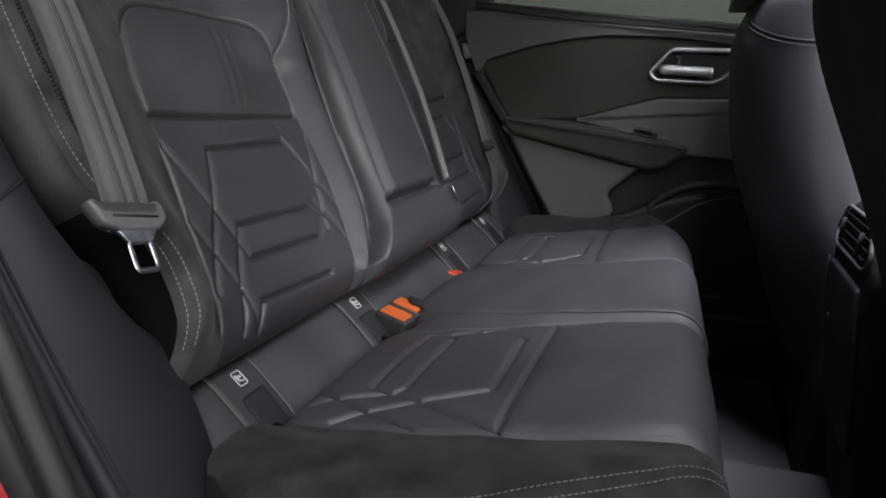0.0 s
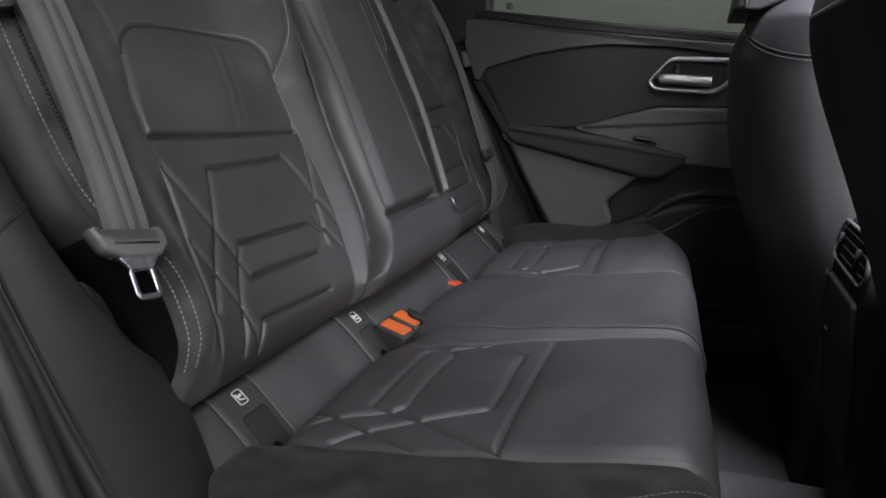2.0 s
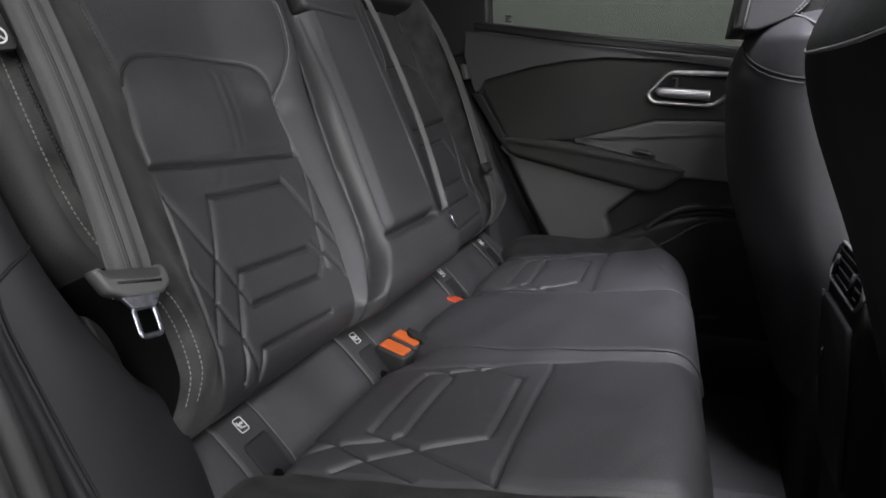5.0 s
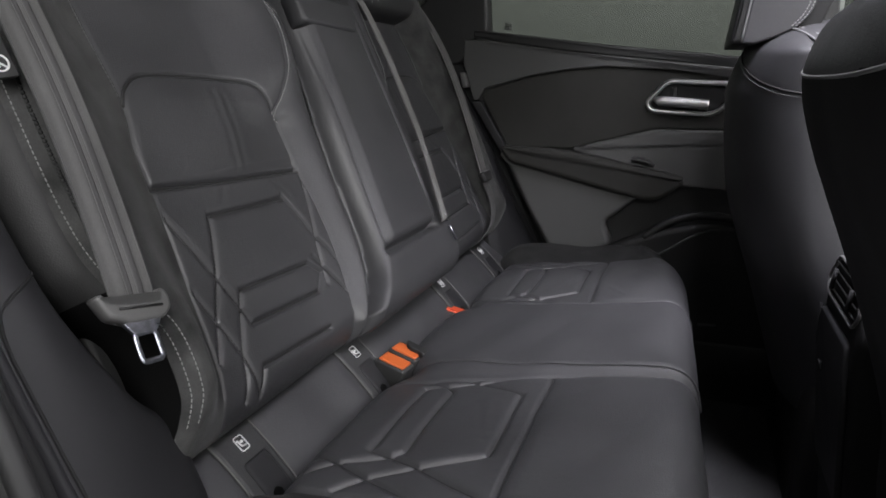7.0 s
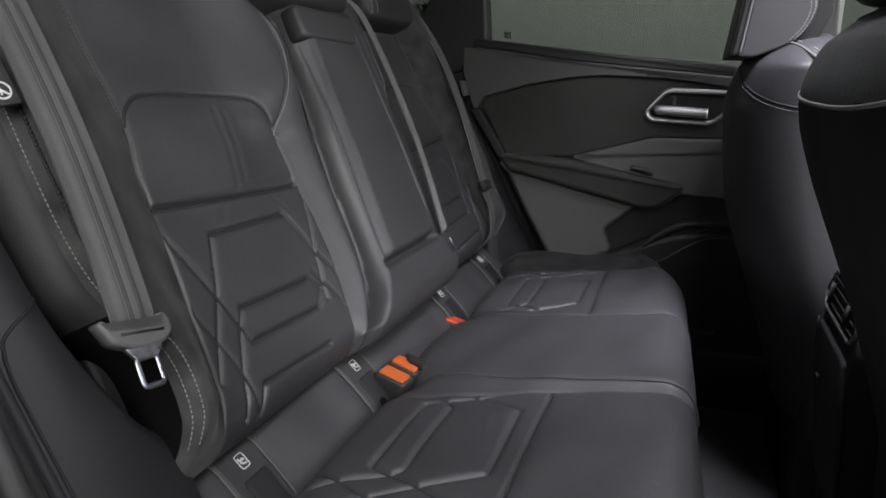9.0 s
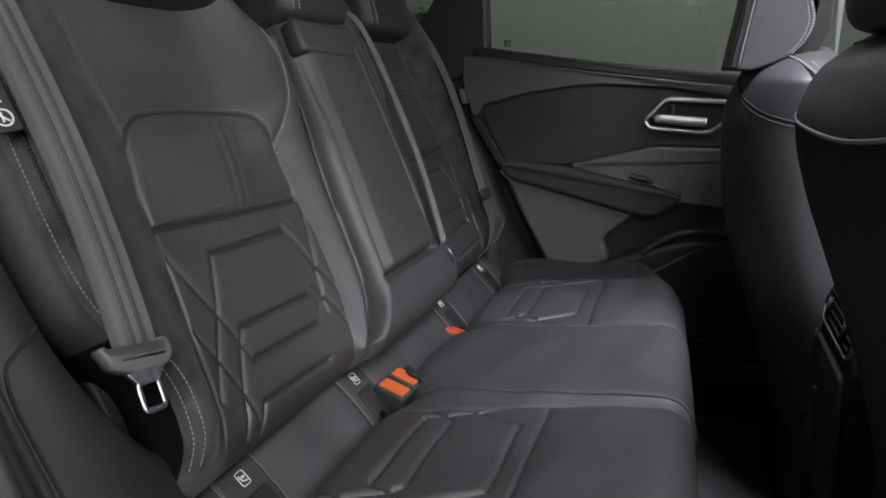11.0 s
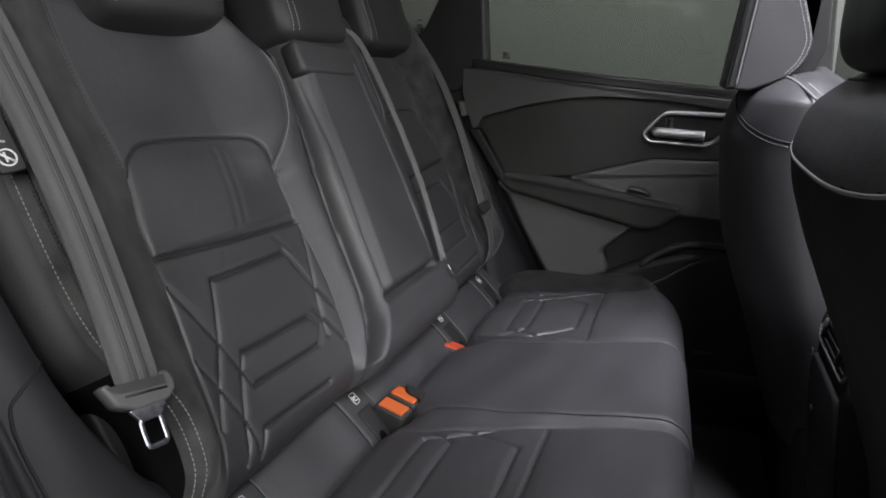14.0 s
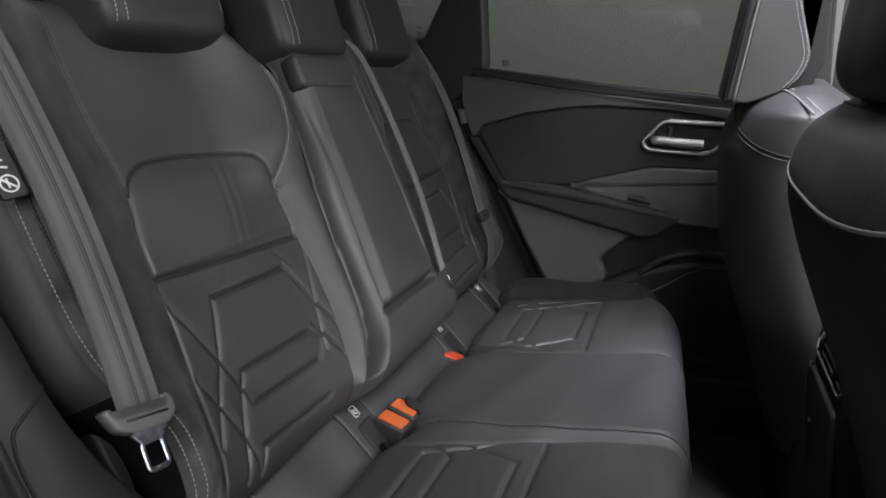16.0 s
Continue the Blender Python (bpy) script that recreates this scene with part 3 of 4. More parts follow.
xs = np.r_[np.linspace(RUN[0], 0.50, 260), np.linspace(0.503, RUN[-1], 50)][:, None]
half = lambda v: 0.142 + 0 * v
for side in (-1, 1):
    for nm, a, b, n, mat, lab in (("side_bolster", suede_in, seat_outer, 50, SUEDE, "black suede edge"), ("seat_panel", seat_in, suede_in, 200, LEATHER, ""), ("gusset", half, seat_in, 18, LEATHER, "sloping leather strip")):
        s = np.linspace(0, 1, n)[None, :]
        Yp = side * (a(xs) + (b(xs) - a(xs)) * s)
        Xp = np.repeat(xs, n, axis=1)
        P = seat_point(Xp, Yp, seat_height(Xp, Yp))
        if nm == "seat_panel":
            xc = (Xp[:-1, :-1] + Xp[1:, 1:]) / 2
            sheet("quilted_panel", P, LEATHER, bench, "quilted black leather seat", xc < 0.297)
            sheet("front_panel", P, LEATHER, bench, "plain black leather seat front", xc >= 0.297)
        else:
            sheet(nm, P, mat, bench, lab)
        if nm == "side_bolster":
            edge = P[:, -1]
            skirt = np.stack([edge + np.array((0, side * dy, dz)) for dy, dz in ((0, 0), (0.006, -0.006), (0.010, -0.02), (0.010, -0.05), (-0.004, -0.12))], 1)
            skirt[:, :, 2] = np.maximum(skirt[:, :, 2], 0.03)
            sheet("side_skirt", skirt, LEATHER_SHADED, bench, "leather flank in a shaded colour")
    for line in SEAT_LINES:
        c = spline(line, 120)
        c = c[(-c[:, 1] > seat_in(c[:, 0]) + 0.002) & (-c[:, 1] < suede_in(c[:, 0]) - 0.002)]
        Yl = c[:, 1] if side < 0 else -c[:, 1]
        dashes("quilting_thread", seat_point(c[:, 0], Yl, seat_height(c[:, 0], Yl) + 0.0006), THREAD_BLACK, bench, "black quilting thread", pitch=0.0050, length=0.0032, r=0.0014)
    for off in (0.014, 0.026):
        xl = np.linspace(0.30, 0.475, 60)
        Yl = side * (seat_outer(xl) - off)
        dashes("grey_stitching", seat_point(xl, Yl, seat_height(xl, Yl) + 0.001), THREAD_GREY, bench, "grey double stitching", r=0.0006)
    Yl = side * np.linspace(float(seat_in(0.297)) + 0.003, float(suede_in(0.297)) - 0.003, 80)
    xl = 0.297 + 0 * Yl
    tube("cross_seam", seat_point(xl, Yl, seat_height(xl, Yl) + 0.0003), 0.0014, THREAD_BLACK, bench, "dark sunken seam", sides=6)
    xl = np.linspace(0.12, 0.51, 60)
    Yl = side * (0.142 + 0 * xl)
    tube("seam", seat_point(xl, Yl, seat_height(xl, Yl) + 0.0016), 0.0016, LEATHER, bench, "raised leather seam", sides=6)
s = np.linspace(-1, 1, 90)[None, :]
Yp, Xp = 0.142 * s + 0 * xs, np.repeat(xs, 90, axis=1)
sheet("middle_panel", seat_point(Xp, Yp, seat_height(Xp, Yp)), LEATHER, bench, "plain black leather middle seat")
block("seat_base", (0.02, -0.52, 0.0), (0.45, 0.52, 0.25), PLASTIC_BLACK, bench, "black seat base", 0.01)

# ---- leather roll with child-seat anchors ----
ROLL = spline([(-0.075, 0.398), (-0.04, 0.389), (-0.014, 0.376), (0.007, 0.358), (0.030, 0.335), (0.048, 0.311), (0.056, 0.26)], 40)
rd = np.gradient(ROLL, axis=0)
ROLL_N = np.stack([-rd[:, 1], rd[:, 0]], 1) / np.linalg.norm(rd, axis=1)[:, None]
TAGS = (-0.470, -0.189, 0.189, 0.466)


def roll_sheet(y0, y1, n, lift, i0=0, i1=40, edge=0.0):
    ys = np.linspace(y0, y1, n)
    out = np.zeros((i1 - i0, n, 3))
    for j, y in enumerate(ys):
        sink = max(0.0, 1 - min(abs(y - t) for t in TAGS) / 0.055) * 0.004 if edge == 0 else 0
        drop = edge * (1 if j in (0, n - 1) else 0)
        p = ROLL[i0:i1] + ROLL_N[i0:i1] * (lift - sink - drop + (0.0012 * math.sin(y * 47) if edge == 0 else 0))
        out[:, j, 0], out[:, j, 1], out[:, j, 2] = p[:, 0], y, p[:, 1]
    return out


roll = thing("seat_gap_cover", "rolled black leather strip between seat back and cushion", "seat cover")
sheet("leather_roll", roll_sheet(-0.565, 0.565, 220, 0.0), LEATHER, roll)
block("support", (-0.07, -0.56, 0.0), (0.0, 0.56, 0.33), PLASTIC_BLACK, roll, "black bracket")

for y in TAGS:
    cover = thing("anchor_cover", "grained plastic child-seat anchor cover with white symbol", "anchor cover", "anchor covers")
    sheet("body", roll_sheet(y - 0.036, y + 0.034, 24, 0.0035, 3, 38, 0.006), COVER, cover)
    flap = roll_sheet(y - 0.019, y + 0.022, 14, 0.0048, 19, 33, 0.0012)
    sheet("flap", flap, PLASTIC_TRIM, cover, "hinged dark flap")
    rim = np.concatenate([flap[1:, 0], flap[-1, 1:-1], flap[::-1, -1][:-1], flap[0, ::-1][1:-1]])
    tube("flap_joint", rim, 0.0011, SHELL, cover, "dark joint round the flap", sides=5, closed=True)
    for yy in (y - 0.036, y + 0.034):
        p = roll_sheet(yy, yy + 0.001, 2, 0.0025, 3, 38, 0.0001)[:, 0]
        tube("edge_seam", p, 0.0016, PLASTIC, cover, "raised edge", sides=6)
    h = ROLL[28] + ROLL_N[28] * 0.0062
    f = np.array((rd[28][0], 0, rd[28][1])) / np.linalg.norm(rd[28])
    nn = np.array((ROLL_N[28][0], 0, ROLL_N[28][1]))
    at = np.array((h[0], y - 0.004, h[1]))
    pad("slot", [(-0.005, -0.007), (0.009, -0.009), (0.009, 0.008), (-0.003, 0.008), (-0.008, 0.001)], 0.0, 0.004, VOID, lambda a, b, q: at + f * a + np.array((0, 1, 0)) * b + nn * q, cover, "black slot", radius=0.002, bevel=0.001, steps=2)
    i = int(np.argmin(np.abs(ROLL[:, 0] + ROLL_N[:, 0] * 0.0046 + 0.001)))
    f2 = np.array((rd[i][0], 0, rd[i][1])) / np.linalg.norm(rd[i])
    n2 = np.array((ROLL_N[i][0], 0, ROLL_N[i][1]))
    c2 = np.array((ROLL[i][0], y, ROLL[i][1])) + n2 * 0.0046
    ring = outline([(-0.009, -0.0068), (0.009, -0.0068), (0.009, 0.0068), (-0.009, 0.0068)], 0.0028, 4)
    tube("symbol_frame", [c2 + f2 * a + np.array((0, 1, 0)) * b for a, b in ring], 0.0007, WHITE, cover, "white printed frame", sides=5, closed=True, up=tuple(n2))
    tube("symbol_mark", [c2 + f2 * a + np.array((0, 1, 0)) * b for a, b in ((-0.005, -0.004), (0.003, -0.002), (0.0045, 0.004))], 0.0013, WHITE, cover, "white printed mark", sides=5, up=tuple(n2))
    tube("symbol_mark", [c2 + f2 * a + np.array((0, 1, 0)) * b for a, b in ((-0.002, 0.000), (-0.001, 0.003))], 0.0018, WHITE, cover, "white printed mark", sides=5, up=tuple(n2))


# ---- buckles ----
def buckle(x, y, z, turn, mat, label, hooded=False):
    b = thing("seat_belt_buckle", label, "belt buckle", "belt buckles")
    m = pose(x, y, z, 0, 14, turn)
    to = lambda a, c, h: tuple(m @ Vector((a, c, h)))
    pad("housing", [(-0.026, -0.018), (0.026, -0.018), (0.026, 0.018), (-0.026, 0.018)], 0.0, 0.075, PLASTIC_BLACK, to, b, "black housing", radius=0.006, bevel=0.004)
    pad("button", [(-0.022, -0.0135), (0.021, -0.0135), (0.021, 0.0135), (-0.022, 0.0135)], 0.003, 0.006, mat, to, b, "", radius=0.003, bevel=0.002)
    if hooded:
        pad("hood", [(-0.006, 0.006), (0.004, 0.000), (0.018, 0.001), (0.029, -0.004), (0.031, 0.019), (-0.012, 0.019)], 0.0095, 0.012, RUBBER, to, b, "black moulded hood", radius=0.004, bevel=0.003)
    tube("slot_edge", [to(-0.018, 0.015, 0.0015), to(0.018, 0.015, 0.0015)], 0.0012, RUBBER, b, "black slot edge", sides=6)
    return b


buckle(0.052, -0.157, 0.350, -6, ORANGE, "black belt buckle with orange button on the cushion")
buckle(0.054, -0.114, 0.350, -6, ORANGE, "black belt buckle with hooded orange button on the cushion", True)
buckle(0.043, 0.154, 0.3290, 4, RED_PLASTIC, "black belt buckle with red button by the far seat")


# ---- seat belts ----
def ribbon(name, centre, width, across, mat, parent, label="", ribs=3, bands=(), band_mat=None):
    """Woven belt; bands are the dark lengthwise stripes as shares of the width."""
    p = spline(centre, 70)
    s = np.linspace(-0.5, 0.5, 41)
    a = np.array(across, float)
    a /= np.linalg.norm(a)
    t = np.gradient(p, axis=0)
    n = np.cross(a, t)
    n /= np.linalg.norm(n, axis=1)[:, None]
    top = p[:, None] + s[None, :, None] * width * a + n[:, None] * (0.0004 * np.cos(s * 2 * math.pi * ribs))[None, :, None]
    low = top - n[:, None] * 0.0018
    ring = np.concatenate([top, low[:, ::-1], top[:, :1]], 1)
    ob = sheet(name, ring, mat, parent, label)
    up, down = top + n[:, None] * 0.00015, low - n[:, None] * 0.00015
    for lo, hi in bands:
        a0, a1 = int(round(lo * 40)), int(round(hi * 40)) + 1
        strip = np.concatenate([up[:, a0:a1], down[:, a0:a1][:, ::-1], up[:, a0:a0 + 1]], 1)
        sheet("woven_band", strip, band_mat, ob, "darker woven stripe")
    return ob


near_belt = thing("seat_belt", "grey woven shoulder belt hanging with plastic tongue and steel latch", "seat belt", "seat belts")
ribbon("webbing", [back(-0.566, 0.66, 0.02), back(-0.577, 0.46, 0.050), back(-0.578, 0.32, 0.056), back(-0.585, 0.20, 0.058), back(-0.604, 0.06, 0.058), back(-0.608, 0.03, 0.052)], 0.047, (0, 1, 0.06), WEBBING_NEAR, near_belt, bands=((0.0, 0.03), (0.40, 0.53), (0.63, 0.78), (0.95, 1.0)), band_mat=WEBBING_DARK)
plate = [(-0.646, 0.055), (-0.638, 0.056), (-0.634, 0.046), (-0.612, 0.0415), (-0.585, 0.035), (-0.585, 0.043), (-0.576, 0.043), (-0.573, 0.034), (-0.576, 0.023), (-0.588, 0.017), (-0.622, 0.023), (-0.640, 0.034)]
tongue = pad("tongue", plate, 0.064, 0.013, PLATE, back, near_belt, "grey plastic tongue", radius=0.004, bevel=0.0035)
tube("tongue_slot", [back(-0.630, 0.0385, 0.0642), back(-0.586, 0.0285, 0.0642)], 0.0013, RUBBER, tongue, "dark slot", sides=6)
loop = outline([(-0.624, 0.014), (-0.628, -0.011), (-0.606, -0.0145), (-0.602, 0.011)], 0.005, 5)
tube("latch", [back(a, b, 0.060) for a, b in loop], 0.0026, CHROME, near_belt, "chromed steel latch", sides=8, closed=True, flat=0.5, up=tuple(BACK_N))
pad("latch_neck", [(-0.631, 0.026), (-0.590, 0.019), (-0.601, 0.009), (-0.624, 0.013)], 0.062, 0.004, CHROME, back, near_belt, "chromed steel neck", radius=0.003, bevel=0.001)

far_belt = thing("seat_belt", "grey woven shoulder belt beside the far seat", "seat belt", "seat belts")
ribbon("webbing", [back(0.560, 0.50, 0.02), back(0.572, 0.36, 0.040), back(0.545, 0.22, 0.046), back(0.490, 0.035, 0.040), back(0.482, 0.015, 0.038)], 0.044, (0, 1, 0.0), WEBBING, far_belt, bands=((0.10, 0.28), (0.46, 0.58), (0.76, 0.90)), band_mat=WEBBING_DARK)
pad("tongue", [(0.452, 0.020), (0.512, 0.020), (0.506, -0.004), (0.458, -0.004)], 0.050, 0.014, PLASTIC_BLACK, back, far_belt, "black tongue", radius=0.006)
ribbon("return_webbing", [back(0.482, 0.000, 0.034), back(0.490, -0.05, 0.028), back(0.470, -0.10, 0.010), back(0.43, -0.12, -0.02)], 0.034, (0, 1, 0.1), WEBBING_DARK, far_belt, "folded lower webbing", bands=((0.2, 0.3), (0.55, 0.65), (0.9, 1.0)), band_mat=WEBBING_NEAR)

mid_belt = thing("seat_belt", "grey woven belt lying against the middle seat back", "seat belt", "seat belts")
ribbon("webbing", [back(0.150, 0.45, 0.035), back(0.168, 0.39, 0.060), back(0.160, 0.165, 0.062), back(0.110, -0.012, 0.060), back(0.106, -0.030, 0.056)], 0.024, (0, 1, 0), WEBBING, mid_belt, ribs=3, bands=((0.0, 0.15), (0.36, 0.50), (0.70, 0.86)), band_mat=WEBBING_DARK)
tube("latch", [back(0.115, -0.020, 0.058), back(0.124, -0.034, 0.055)], 0.0045, CHROME, mid_belt, "steel latch", flat=0.5)
tube("latch_blade", [back(0.126, -0.046, 0.054), back(0.138, -0.074, 0.050)], 0.0045, CHROME, mid_belt, "steel blade", flat=0.4)

warning = thing("warning_label", "small dark sewn label with pale round symbol", "label")
lab = lambda a, b, h: back(-0.6135 + a, 0.268 + b, 0.043 + h + a * 0.3)
pad("tab", [(-0.009, -0.013), (0.012, -0.013), (0.012, 0.040), (-0.009, 0.040)], 0.004, 0.004, RUBBER, lab, warning, "dark tab", radius=0.003, bevel=0.001)
tube("symbol_ring", [lab(0.0070 * math.cos(g), 0.0075 * math.sin(g), 0.0046) for g in np.linspace(0, 2 * math.pi, 24, endpoint=False)], 0.0009, WHITE, warning, "pale printed ring", sides=5, closed=True, up=tuple(BACK_N))
for p, q in (((-0.005, 0.005), (0.005, -0.005)), ((-0.001, 0.005), (-0.001, -0.004)), ((-0.005, 0.017), (0.004, 0.014)), ((-0.004, 0.022), (0.003, 0.0215)), ((-0.005, 0.030), (0.003, 0.028))):
    tube("symbol_bar", [lab(*p, 0.0046), lab(*q, 0.0046)], 0.0010, WHITE, warning, "pale printed bar", sides=5)

# ---- trim beside the door opening ----
IN_EDGE = spline([(-0.20, -0.640, 0.82), (-0.105, -0.643, 0.68), (-0.059, -0.642, 0.602), (-0.032, -0.632, 0.553), (-0.009, -0.598, 0.484), (-0.001, -0.556, 0.429), (0.022, -0.541, 0.331), (0.05, -0.55, 0.22), (0.06, -0.56, 0.05)], 400)
RIDGE = spline([(-0.19, -0.70, 0.84), (-0.095, -0.70, 0.68), (-0.052, -0.70, 0.598), (-0.033, -0.70, 0.557), (-0.006, -0.70, 0.503), (0.020, -0.70, 0.453), (0.056, -0.70, 0.392), (0.12, -0.70, 0.28), (0.26, -0.70, 0.06)], 400)
GROOVE = spline([(-0.13, -0.74, 0.86), (-0.04, -0.74, 0.68), (0.000, -0.74, 0.585), (0.016, -0.74, 0.545), (0.034, -0.74, 0.507), (0.052, -0.74, 0.459), (0.069, -0.74, 0.42), (0.13, -0.74, 0.29), (0.27, -0.74, 0.06)], 400)
SEAL = spline([(-0.10, -0.77, 0.86), (-0.01, -0.77, 0.68), (0.030, -0.77, 0.585), (0.051, -0.77, 0.53), (0.066, -0.77, 0.486), (0.083, -0.77, 0.442), (0.095, -0.77, 0.41), (0.145, -0.77, 0.29), (0.28, -0.77, 0.06)], 400)
BODY = spline([(-0.10, -0.80, 0.86), (-0.02, -0.80, 0.68), (0.022, -0.80, 0.57), (0.040, -0.80, 0.53), (0.058, -0.80, 0.493), (0.073, -0.80, 0.463), (0.093, -0.80, 0.42), (0.145, -0.80, 0.29), (0.30, -0.80, 0.06)], 400)


def side_trim():
    trim = thing("side_trim", "grained dark grey plastic trim beside the rear seat", "trim", "side trims")
    s = np.linspace(0, 1, 26)[None, :, None]
    body = IN_EDGE[:, None] * (1 - s) + RIDGE[:, None] * s
    body[..., 0] += 0.010 * np.sin(s[..., 0] * math.pi)
    edge = np.clip((0.12 - s[..., 0]) / 0.12, 0, 1) ** 2
    body[..., 0] -= 0.012 * edge
    z = body[..., 2]
    split = np.interp(s[..., 0], [0, 0.45, 0.68, 0.88, 0.95, 1.0], [0.612, 0.606, 0.6005, 0.590, 0.566, 0.40])
    zc = (z[:-1, :-1] + z[1:, 1:]) / 2
    sc = (split + 0 * z)[:-1, :-1]
    sheet("upper_trim", body, PLASTIC_TRIM, trim, "upper trim panel", zc > sc)
    sheet("lower_trim", body, PLASTIC_TRIM, trim, "lower trim panel", zc <= sc)
    line = []
    for ss, zz in spline([(0.02, 0.612), (0.45, 0.606), (0.68, 0.6005), (0.88, 0.590), (0.95, 0.566), (0.955, 0.53), (0.96, 0.46), (0.97, 0.36)], 30):
        j = min(max(ss, 0), 1) * 25
        j0 = min(int(j), 24)
        col = body[:, j0] * (1 - (j - j0)) + body[:, j0 + 1] * (j - j0)
        line.append([np.interp(-zz, -col[:, 2], col[:, c]) for c in range(3)])
    tube("joint", line, 0.0017, SHELL, trim, "dark joint line", sides=6)
    lip = np.stack([RIDGE + np.array(o) for o in ((0, 0, 0), (0.004, -0.004, 0.001), (0.004, -0.010, 0.0), (-0.006, -0.013, -0.004))], 1)
    sheet("ridge", lip, PLASTIC_TRIM, trim, "raised edge")
    band = np.stack([RIDGE + np.array((-0.006, -0.013, -0.004)), GROOVE + np.array((-0.008, 0.008, -0.004)), GROOVE + np.array((0.002, 0.003, 0)), GROOVE + np.array((0.002, -0.004, 0)), GROOVE + np.array((-0.010, -0.008, -0.006)), SEAL + np.array((-0.014, 0.008, -0.006))], 1)
    sheet("sill_band", band, SHELL, trim, "dark stepped band")
    tube("door_seal", SEAL, 0.009, RUBBER, trim, "black rubber door seal", sides=10)
    # black sheet behind the edge gives the shade of the gap
    gap_shade = np.stack([IN_EDGE + np.array(o) for o in ((-0.012, 0, 0), (-0.05, 0.004, -0.02), (-0.16, 0.01, -0.06))], 1)
    sheet("gap_shade", gap_shade, SHELL, trim, "black sheet standing for the shaded gap")
    flange = np.stack([SEAL + np.array((-0.008, -0.004, -0.004)), BODY + np.array((-0.012, 0.006, -0.006)), BODY], 1)
    sheet("flange", flange, RUBBER, trim, "black flange")
    return trim


near_trim = side_trim()
far_trim = copy_thing(near_trim, MIRROR)

# ---- car body ----
skin = np.stack([BODY, BODY + np.array((-0.012, -0.012, -0.004)), BODY + np.array((-0.05, -0.03, -0.02)), BODY + np.array((-0.9, -0.05, 0.0))], 1)
quarter = sheet("body_panel", skin, PAINT)
tagged(quarter, "glossy red painted rear quarter panel of the car", "car body", kind="structure")
# unseen sheet added to keep the red paint's bounce off the seats
lining = sheet("wall_near_bounce_stop", np.stack([BODY + np.array((-0.056, -0.016, -0.02)), BODY + np.array((-0.9, -0.030, 0.0))], 1), PLASTIC_BLACK)
tagged(lining, "unseen black sheet that stops red bounce from the panel", "wall", kind="structure")
side_wall = block("wall_far_side", (-0.95, 0.83, -0.10), (0.35, 0.85, 0.80), PLASTIC_BLACK, None, "", 0.004)
tagged(side_wall, "black lining behind the far trim", "wall", kind="structure")
floor = block("floor", (-0.95, -0.80, -0.06), (1.75, 0.80, 0.0), CARPET, None, "", 0.01)
tagged(floor, "black carpeted car floor", "floor", kind="structure")
# roof out of view; its opening is added and placed to shape the top light
ceiling = thing("ceiling", "unseen grey cloth headliner with an added opening for light", "ceiling", kind="structure")
block("rear_headliner", (-0.95, -0.70, 1.24), (0.49, 0.70, 1.28), HEADLINER, ceiling, "grey cloth", 0.01)
block("front_headliner", (1.25, -0.62, 1.24), (1.40, 0.62, 1.28), HEADLINER, ceiling, "grey cloth", 0.01)
for y0, y1 in ((-0.70, -0.46), (0.46, 0.70)):
    block("side_headliner", (0.49, y0, 1.24), (1.25, y1, 1.28), HEADLINER, ceiling, "grey cloth", 0.01)
roof_light_opening = block("roof_light_opening", (0.49, -0.46, 1.262), (1.25, 0.46, 1.268), CLEAR, ceiling, "added clear pane over the light opening", 0.0)
roof_light_opening.visible_shadow = False
rear_wall = block("wall_rear", (-0.99, -0.78, 0.0), (-0.95, 0.78, 1.24), PLASTIC_BLACK, None, "", 0.005)
tagged(rear_wall, "black tailgate lining", "wall", kind="structure")
front_wall = block("wall_front", (1.75, -0.78, 0.0), (1.80, 0.78, 0.85), PLASTIC_BLACK, None, "", 0.005)
tagged(front_wall, "black dashboard and bulkhead", "wall", kind="structure")
sill = block("door_sill", (0.22, -0.86, -0.10), (1.75, -0.74, 0.03), PLASTIC_BLACK, None, "", 0.01)
tagged(sill, "black plastic door sill", "sill", kind="structure")
sill2 = block("door_sill", (0.10, 0.64, -0.10), (1.75, 0.86, 0.16), PLASTIC_BLACK, None, "", 0.02)
tagged(sill2, "black plastic sill under the closed door", "sill", kind="structure")
tunnel = block("floor_tunnel", (0.40, -0.12, 0.0), (1.6, 0.12, 0.07), CARPET, None, "", 0.03)
tagged(tunnel, "black carpeted centre tunnel", "floor", kind="structure")
for s, lab in ((1, "black floor mat in the far footwell"), (-1, "black floor mat in the near footwell")):
    mat_ob = pad("floor_mat", [(0.50, s * 0.16), (1.02, s * 0.16), (1.02, s * 0.60), (0.50, s * 0.60)], 0.012, 0.012, CARPET, lambda a, b, h: (a, b, h), None, "", radius=0.03, bevel=0.004)
    tagged(mat_ob, lab, "floor mat", "floor mats")


# ---- far door ----
def door_plane(y0, lean=0.0, z0=0.6, turn=0.0):
    """Outlines in x, z on a panel that faces the seat; height stands out towards it."""
    return lambda a, b, h: (a, y0 + lean * (b - z0) + turn * (a - 0.2) - h, b)


sill_clip = pad("sill_clip", [(0.500, 0.188), (0.545, 0.192), (0.545, 0.200), (0.500, 0.198)], 0.06, 0.05, PLATE, lambda a, b, h: (a, 0.70 - h, b), None, "", radius=0.003, bevel=0.002)
tagged(sill_clip, "small grey plastic clip above the far sill", "clip")

